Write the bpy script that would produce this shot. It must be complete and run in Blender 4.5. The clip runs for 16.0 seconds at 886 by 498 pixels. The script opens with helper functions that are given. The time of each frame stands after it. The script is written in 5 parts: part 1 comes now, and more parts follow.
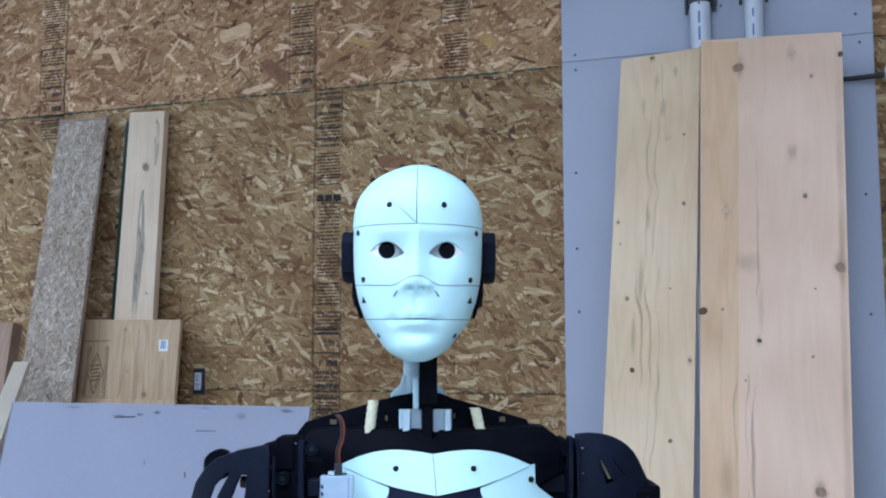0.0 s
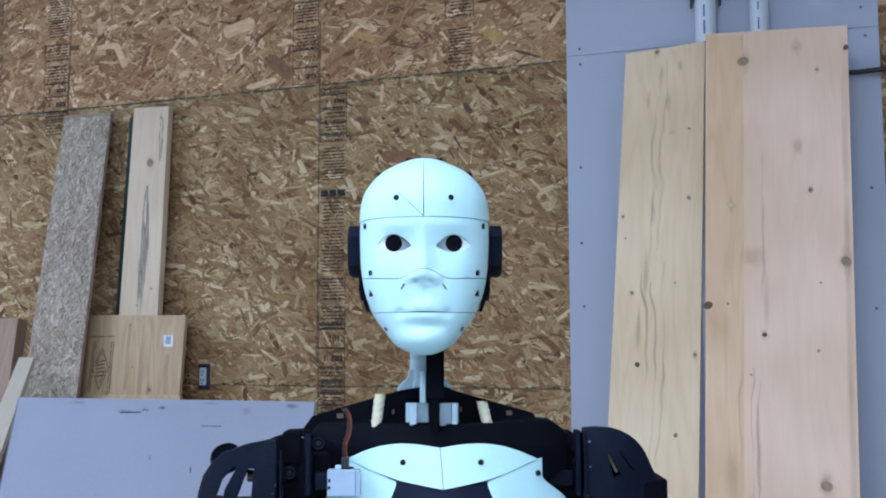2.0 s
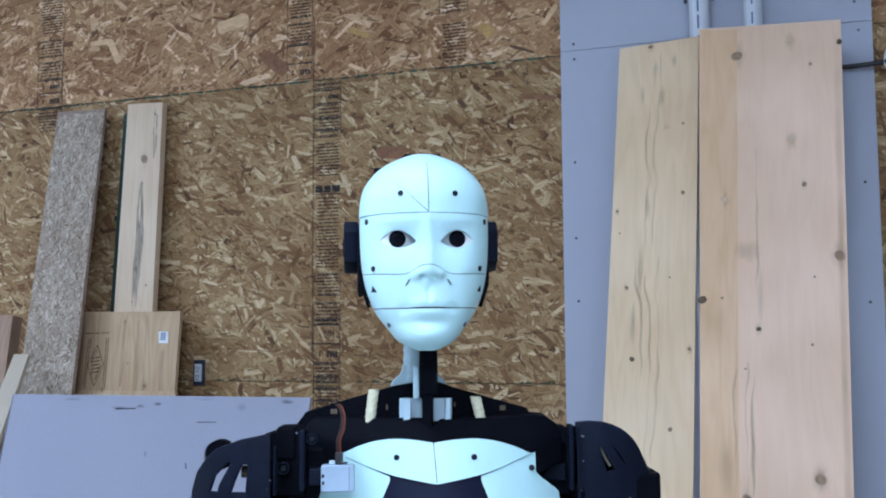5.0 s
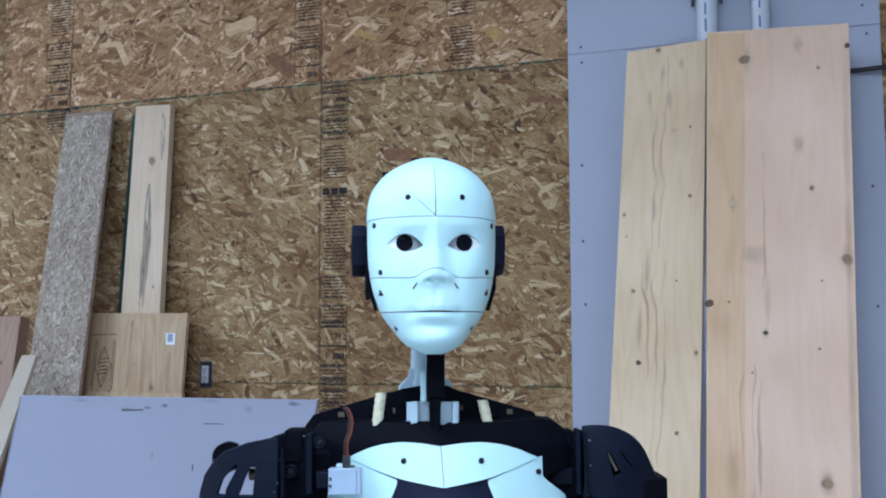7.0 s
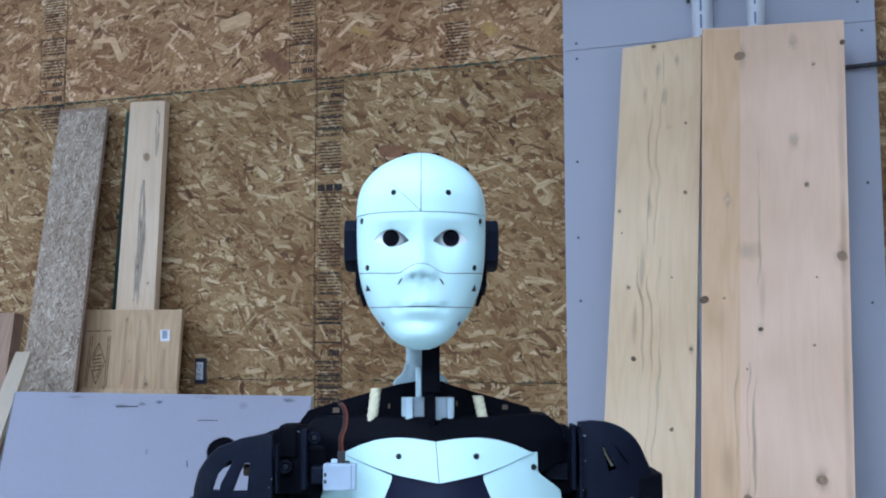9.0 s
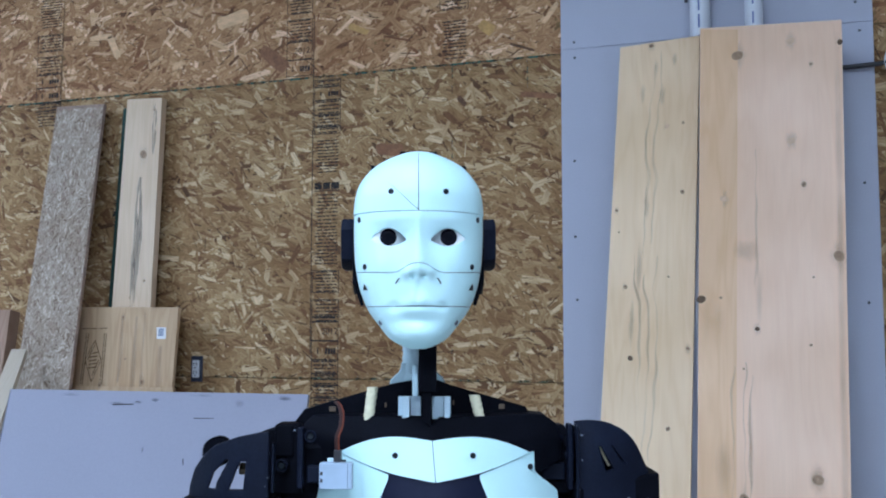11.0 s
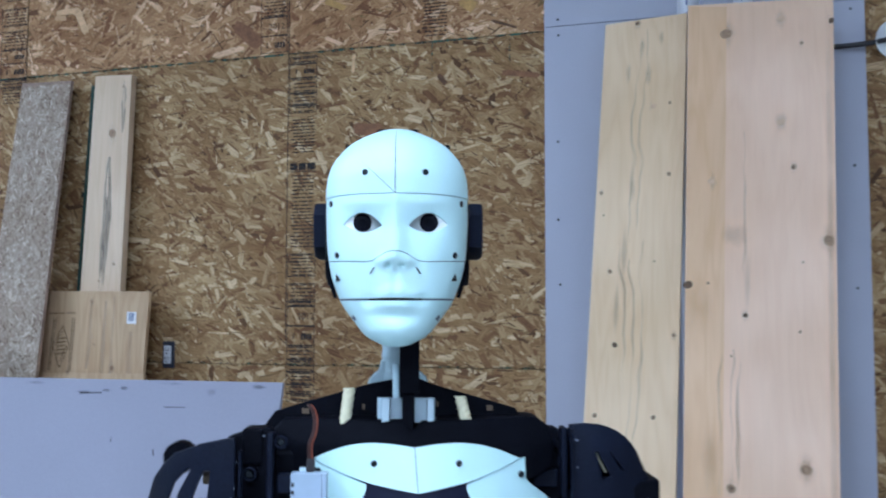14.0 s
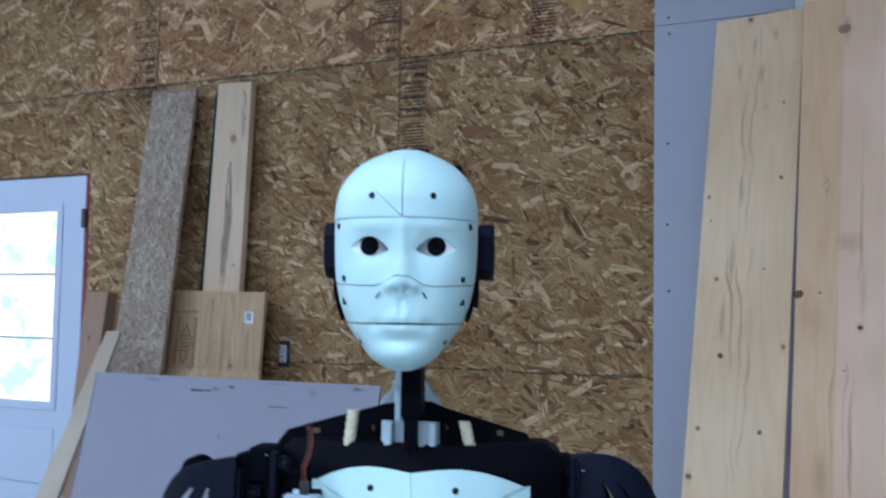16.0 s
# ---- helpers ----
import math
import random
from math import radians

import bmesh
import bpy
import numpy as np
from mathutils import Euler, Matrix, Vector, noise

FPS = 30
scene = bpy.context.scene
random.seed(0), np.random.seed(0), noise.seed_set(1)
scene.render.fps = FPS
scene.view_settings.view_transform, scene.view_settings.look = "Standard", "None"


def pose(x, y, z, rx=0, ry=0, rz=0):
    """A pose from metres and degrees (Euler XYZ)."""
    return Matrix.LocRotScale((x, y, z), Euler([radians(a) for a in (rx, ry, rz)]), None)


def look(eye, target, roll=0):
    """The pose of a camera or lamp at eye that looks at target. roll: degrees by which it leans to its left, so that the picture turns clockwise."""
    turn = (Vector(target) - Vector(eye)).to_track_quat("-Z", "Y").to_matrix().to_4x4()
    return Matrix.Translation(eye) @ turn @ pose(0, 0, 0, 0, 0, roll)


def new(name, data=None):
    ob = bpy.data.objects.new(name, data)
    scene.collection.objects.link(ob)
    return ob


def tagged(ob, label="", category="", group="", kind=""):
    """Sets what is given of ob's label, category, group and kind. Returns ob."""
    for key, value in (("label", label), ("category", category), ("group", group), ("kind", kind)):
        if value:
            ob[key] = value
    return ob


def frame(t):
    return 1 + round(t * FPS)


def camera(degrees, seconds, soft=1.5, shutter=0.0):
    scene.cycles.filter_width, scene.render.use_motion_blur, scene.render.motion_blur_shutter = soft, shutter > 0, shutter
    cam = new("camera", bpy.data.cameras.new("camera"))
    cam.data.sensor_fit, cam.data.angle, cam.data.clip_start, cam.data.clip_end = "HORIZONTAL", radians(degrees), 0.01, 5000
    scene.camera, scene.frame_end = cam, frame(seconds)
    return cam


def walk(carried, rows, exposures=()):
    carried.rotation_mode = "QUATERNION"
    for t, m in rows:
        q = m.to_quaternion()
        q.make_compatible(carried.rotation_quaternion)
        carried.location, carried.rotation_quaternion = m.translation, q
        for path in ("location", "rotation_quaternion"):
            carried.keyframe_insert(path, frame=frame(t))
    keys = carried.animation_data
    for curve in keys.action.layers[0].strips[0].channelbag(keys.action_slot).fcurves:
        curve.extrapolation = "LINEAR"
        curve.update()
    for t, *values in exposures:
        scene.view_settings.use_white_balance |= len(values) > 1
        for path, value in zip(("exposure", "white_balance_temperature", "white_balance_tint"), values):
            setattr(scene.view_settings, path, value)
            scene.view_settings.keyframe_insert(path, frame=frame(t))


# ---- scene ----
cam = camera(47.5, 16.0, 2.0, 0.75)
PATH = [
    (0, (0.48, -0.079, 1.385), (-0.19, 1.795, 1.583), 0.0),
    (0.5, (0.48, -0.082, 1.382), (-0.204, 1.787, 1.578), -0.0),
    (1, (0.479, -0.081, 1.382), (-0.2, 1.791, 1.561), 0.0),
    (1.5, (0.477, -0.081, 1.382), (-0.192, 1.794, 1.571), -0.0),
    (2, (0.476, -0.078, 1.383), (-0.201, 1.794, 1.572), -0.1),
    (2.5, (0.48, -0.079, 1.382), (-0.191, 1.795, 1.572), -0.0),
    (3, (0.48, -0.08, 1.384), (-0.19, 1.794, 1.581), -0.1),
    (3.5, (0.478, -0.081, 1.381), (-0.193, 1.794, 1.568), 0.0),
    (4, (0.48, -0.079, 1.383), (-0.187, 1.798, 1.568), -0.2),
    (6.5, (0.479, -0.079, 1.383), (-0.192, 1.797, 1.555), -0.4),
    (7, (0.479, -0.082, 1.385), (-0.202, 1.79, 1.569), -0.1),
    (7.5, (0.477, -0.082, 1.384), (-0.219, 1.784, 1.566), 0.1),
    (8, (0.473, -0.078, 1.383), (-0.216, 1.79, 1.565), 0.1),
    (8.5, (0.478, -0.078, 1.384), (-0.203, 1.794, 1.564), 0.0),
    (9, (0.478, -0.079, 1.383), (-0.194, 1.796, 1.561), -0.1),
    (11.5, (0.475, -0.076, 1.384), (-0.191, 1.801, 1.559), 0.1),
    (12, (0.472, -0.079, 1.386), (-0.204, 1.795, 1.564), 0.3),
    (12.5, (0.472, -0.076, 1.384), (-0.172, 1.809, 1.559), -0.1),
    (13, (0.476, -0.072, 1.385), (-0.178, 1.811, 1.558), 0.1),
    (13.2, (0.475, -0.068, 1.382), (-0.19, 1.812, 1.539), 1.2),
    (13.3, (0.472, -0.056, 1.381), (-0.202, 1.822, 1.517), 1.5),
    (13.4, (0.472, -0.043, 1.378), (-0.176, 1.845, 1.499), 1.6),
    (13.5, (0.464, -0.031, 1.387), (-0.146, 1.87, 1.512), 1.5),
    (13.7, (0.45, -0.009, 1.393), (-0.141, 1.897, 1.537), 1.1),
    (14, (0.436, 0.018, 1.401), (-0.189, 1.913, 1.538), 0.1),
    (14.2, (0.428, 0.05, 1.402), (-0.202, 1.943, 1.546), -0.7),
    (14.5, (0.429, 0.06, 1.411), (-0.267, 1.929, 1.552), -0.1),
    (14.8, (0.475, 0.073, 1.417), (-0.291, 1.916, 1.544), 0.6),
    (15, (0.506, 0.082, 1.421), (-0.217, 1.942, 1.539), 1.6),
    (15.2, (0.531, 0.091, 1.416), (-0.247, 1.926, 1.485), 2.78),
    (15.4, (0.548, 0.104, 1.4105), (-0.275, 1.923, 1.472), 2.37),
    (15.5, (0.56, 0.1, 1.42), (-0.315, 1.946, 1.497), 2.07),
    (15.7, (0.575, 0.104, 1.424), (-0.300, 1.906, 1.5275), 1.9),
    (16, (0.576, 0.094, 1.432), (-0.338, 1.908, 1.561), 0.99),
]
walk(cam, [(t, look(eye, aim, roll)) for t, eye, aim, roll in PATH], [(0, 0), (14.8, 0), (15.3, -0.04), (15.6, -0.08), (16.0, -0.44)])

# ---- world and light ----
world = bpy.data.worlds.new("world")
scene.world = world
world.use_nodes = True
wn = world.node_tree.nodes
sky = wn.new("ShaderNodeTexSky")
sky.sky_type, sky.sun_disc, sky.sun_elevation, sky.sun_rotation = "NISHITA", False, radians(38), radians(200)
wn["Background"].inputs[1].default_value = 0.12
world.node_tree.links.new(sky.outputs[0], wn["Background"].inputs[0])
sun = new("sun", bpy.data.lights.new("sun", "SUN"))
sun.data.energy, sun.data.angle, sun.data.color = 2.5, radians(0.5), (1.0, 0.95, 0.88)
sun.matrix_world = look((-3, 9, 8), (-3.5, 4, 0))
# strength and tint of the lamps added out of view
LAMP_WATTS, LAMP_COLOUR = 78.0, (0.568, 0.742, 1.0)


# ---- materials ----
def nodes_of(name):
    m = bpy.data.materials.new(name)
    m.use_nodes = True
    return m, m.node_tree.nodes, m.node_tree.links, m.node_tree.nodes["Principled BSDF"]


def ramp(n, stops):
    r = n.new("ShaderNodeValToRGB")
    while len(r.color_ramp.elements) < len(stops):
        r.color_ramp.elements.new(0.5)
    for e, (p, c) in zip(r.color_ramp.elements, stops):
        e.position, e.color = p, (*c, 1)
    return r


def surface(name, colour, rough=0.6, metal=0.0, vary=0.12, grain=60.0, blotch=5.0, bump=0.15, stretch=(1, 1, 1), spec=0.5):
    """Base colour with blotches and grain at two sizes, and a fine relief."""
    m, n, l, b = nodes_of(name)
    co, mp = n.new("ShaderNodeTexCoord"), n.new("ShaderNodeMapping")
    mp.inputs["Scale"].default_value = stretch
    l.new(co.outputs["Object"], mp.inputs[0])
    big, fine = n.new("ShaderNodeTexNoise"), n.new("ShaderNodeTexNoise")
    big.inputs["Scale"].default_value, fine.inputs["Scale"].default_value = blotch, grain
    fine.inputs["Detail"].default_value = 5
    mix = n.new("ShaderNodeMath")
    mix.operation = "MULTIPLY_ADD"
    mix.inputs[1].default_value = 0.5
    half = n.new("ShaderNodeMath")
    half.operation = "MULTIPLY"
    half.inputs[1].default_value = 0.5
    for t in (big, fine):
        l.new(mp.outputs[0], t.inputs["Vector"])
    l.new(fine.outputs[0], half.inputs[0])
    l.new(big.outputs[0], mix.inputs[0])
    l.new(half.outputs[0], mix.inputs[2])
    lo, hi = [max(0, c * (1 - vary)) for c in colour], [min(1, c * (1 + vary)) for c in colour]
    r = ramp(n, [(0.3, lo), (0.7, hi)])
    l.new(mix.outputs[0], r.inputs[0])
    l.new(r.outputs[0], b.inputs["Base Color"])
    b.inputs["Roughness"].default_value, b.inputs["Metallic"].default_value = rough, metal
    b.inputs["Specular IOR Level"].default_value = spec
    if bump:
        bp = n.new("ShaderNodeBump")
        bp.inputs["Strength"].default_value, bp.inputs["Distance"].default_value = bump, 0.002
        l.new(fine.outputs[0], bp.inputs["Height"])
        l.new(bp.outputs[0], b.inputs["Normal"])
    return m


def strand_material(name, stops, rough=0.7):
    """Pressed wood strands: each strand its own tone, with grain along its length."""
    m, n, l, b = nodes_of(name)
    geo, uv, mp = n.new("ShaderNodeNewGeometry"), n.new("ShaderNodeUVMap"), n.new("ShaderNodeMapping")
    mp.inputs["Scale"].default_value = (14, 260, 1)
    l.new(uv.outputs[0], mp.inputs[0])
    g = n.new("ShaderNodeTexNoise")
    g.inputs["Scale"].default_value, g.inputs["Detail"].default_value = 1.0, 4
    l.new(mp.outputs[0], g.inputs["Vector"])
    r = ramp(n, stops)
    l.new(geo.outputs["Random Per Island"], r.inputs[0])
    gr = ramp(n, [(0.32, (0.45, 0.40, 0.34)), (0.6, (1.0, 1.0, 1.0))])
    l.new(g.outputs[0], gr.inputs[0])
    mx = n.new("ShaderNodeMixRGB")
    mx.blend_type, mx.inputs[0].default_value = "MULTIPLY", 0.8
    l.new(r.outputs[0], mx.inputs[1])
    l.new(gr.outputs[0], mx.inputs[2])
    co, wide = n.new("ShaderNodeTexCoord"), n.new("ShaderNodeTexNoise")
    wide.inputs["Scale"].default_value, wide.inputs["Detail"].default_value = 2.6, 3
    l.new(co.outputs["Object"], wide.inputs["Vector"])
    wr = ramp(n, [(0.36, (0.76, 0.68, 0.61)), (0.6, (1.04, 1.04, 1.04))])
    l.new(wide.outputs[0], wr.inputs[0])
    m2 = n.new("ShaderNodeMixRGB")
    m2.blend_type, m2.inputs[0].default_value = "MULTIPLY", 0.85
    l.new(mx.outputs[0], m2.inputs[1])
    l.new(wr.outputs[0], m2.inputs[2])
    l.new(m2.outputs[0], b.inputs["Base Color"])
    b.inputs["Roughness"].default_value = rough
    b.inputs["Specular IOR Level"].default_value = 0.3
    return m


def pine_material(name, pale, dark, scale=1.0, vary=0.5):
    """Sawn softwood or plywood: long wavy growth figure up the board, fine pores, slow tone changes."""
    m, n, l, b = nodes_of(name)
    co, mp, mp2 = n.new("ShaderNodeTexCoord"), n.new("ShaderNodeMapping"), n.new("ShaderNodeMapping")
    mp.inputs["Scale"].default_value = (9 * scale, 1, 0.55)
    mp2.inputs["Scale"].default_value = (220, 30, 6)
    info = n.new("ShaderNodeObjectInfo")
    for q in (mp, mp2):
        l.new(co.outputs["Object"], q.inputs[0])
    add = n.new("ShaderNodeVectorMath")
    l.new(mp.outputs[0], add.inputs[0])
    l.new(info.outputs["Random"], add.inputs[1])
    w = n.new("ShaderNodeTexNoise")
    w.inputs["Scale"].default_value, w.inputs["Detail"].default_value, w.inputs["Distortion"].default_value = 2.2, 3, 0.6
    l.new(add.outputs[0], w.inputs["Vector"])
    rings = n.new("ShaderNodeMath")
    rings.operation = "PINGPONG"
    rings.inputs[1].default_value = 0.07
    l.new(w.outputs[0], rings.inputs[0])
    rr = ramp(n, [(0.0, dark), (0.035, [0.5 * (a + c) for a, c in zip(pale, dark)]), (0.07, pale)])
    rr.color_ramp.elements[1].position, rr.color_ramp.elements[2].position = 0.025, 0.06
    l.new(rings.outputs[0], rr.inputs[0])
    fine = n.new("ShaderNodeTexNoise")
    fine.inputs["Scale"].default_value, fine.inputs["Detail"].default_value = 1.0, 4
    l.new(mp2.outputs[0], fine.inputs["Vector"])
    base = ramp(n, [(0.3, [c * 0.94 for c in pale]), (0.7, pale)])
    l.new(fine.outputs[0], base.inputs[0])
    mx = n.new("ShaderNodeMixRGB")
    mx.inputs[0].default_value = vary
    l.new(base.outputs[0], mx.inputs[1])
    l.new(rr.outputs[0], mx.inputs[2])
    slow = n.new("ShaderNodeTexNoise")
    slow.inputs["Scale"].default_value = 2.5
    l.new(co.outputs["Object"], slow.inputs["Vector"])
    sr = ramp(n, [(0.35, (0.84, 0.8, 0.74)), (0.65, (1, 1, 1))])
    l.new(slow.outputs[0], sr.inputs[0])
    m2 = n.new("ShaderNodeMixRGB")
    m2.blend_type, m2.inputs[0].default_value = "MULTIPLY", 0.7
    l.new(mx.outputs[0], m2.inputs[1])
    l.new(sr.outputs[0], m2.inputs[2])
    l.new(m2.outputs[0], b.inputs["Base Color"])
    bp = n.new("ShaderNodeBump")
    bp.inputs["Strength"].default_value, bp.inputs["Distance"].default_value = 0.15, 0.001
    l.new(fine.outputs[0], bp.inputs["Height"])
    l.new(bp.outputs[0], b.inputs["Normal"])
    b.inputs["Roughness"].default_value = 0.55
    b.inputs["Specular IOR Level"].default_value = 0.35
    return m


def ink_material(name, colour, cover=0.5, scale=90, stretch=(1, 1, 1)):
    """Worn ink: gaps where the strands did not take it."""
    m, n, l, b = nodes_of(name)
    co, t = n.new("ShaderNodeTexCoord"), n.new("ShaderNodeTexNoise")
    t.inputs["Scale"].default_value, t.inputs["Detail"].default_value = scale, 3
    mp = n.new("ShaderNodeMapping")
    mp.inputs["Scale"].default_value = stretch
    l.new(co.outputs["Object"], mp.inputs[0])
    l.new(mp.outputs[0], t.inputs["Vector"])
    r = ramp(n, [(cover - 0.09, (0, 0, 0)), (cover + 0.09, (1, 1, 1))])
    l.new(t.outputs[0], r.inputs[0])
    l.new(r.outputs[0], b.inputs["Alpha"])
    b.inputs["Base Color"].default_value, b.inputs["Roughness"].default_value = (*colour, 1), 0.8
    return m


def figure_material(name, colour, low=0.06, high=0.42):
    """A mark in the surface that fades towards its rim (uv length 1) and in and out along its length."""
    m, n, l, b = nodes_of(name)
    co, t, mp = n.new("ShaderNodeTexCoord"), n.new("ShaderNodeTexNoise"), n.new("ShaderNodeMapping")
    mp.inputs["Scale"].default_value = (9, 1, 4)
    t.inputs["Scale"].default_value, t.inputs["Detail"].default_value = 1.0, 3
    l.new(co.outputs["Object"], mp.inputs[0])
    l.new(mp.outputs[0], t.inputs["Vector"])
    r = ramp(n, [(0.32, (low, low, low)), (0.68, (high, high, high))])
    l.new(t.outputs[0], r.inputs[0])
    uv, far, fade, mul = n.new("ShaderNodeUVMap"), n.new("ShaderNodeVectorMath"), n.new("ShaderNodeMapRange"), n.new("ShaderNodeMath")
    far.operation, mul.operation, fade.interpolation_type = "LENGTH", "MULTIPLY", "SMOOTHSTEP"
    fade.inputs["From Min"].default_value, fade.inputs["From Max"].default_value = 1.0, 0.15
    l.new(uv.outputs[0], far.inputs[0])
    l.new(far.outputs["Value"], fade.inputs["Value"])
    l.new(r.outputs[0], mul.inputs[0])
    l.new(fade.outputs[0], mul.inputs[1])
    l.new(mul.outputs[0], b.inputs["Alpha"])
    b.inputs["Base Color"].default_value, b.inputs["Roughness"].default_value = (*colour, 1), 0.6
    return m


def glow(name, colour, strength):
    m, n, l, b = nodes_of(name)
    b.inputs["Base Color"].default_value = (*colour, 1)
    b.inputs["Emission Color"].default_value, b.inputs["Emission Strength"].default_value = (*colour, 1), strength
    return m


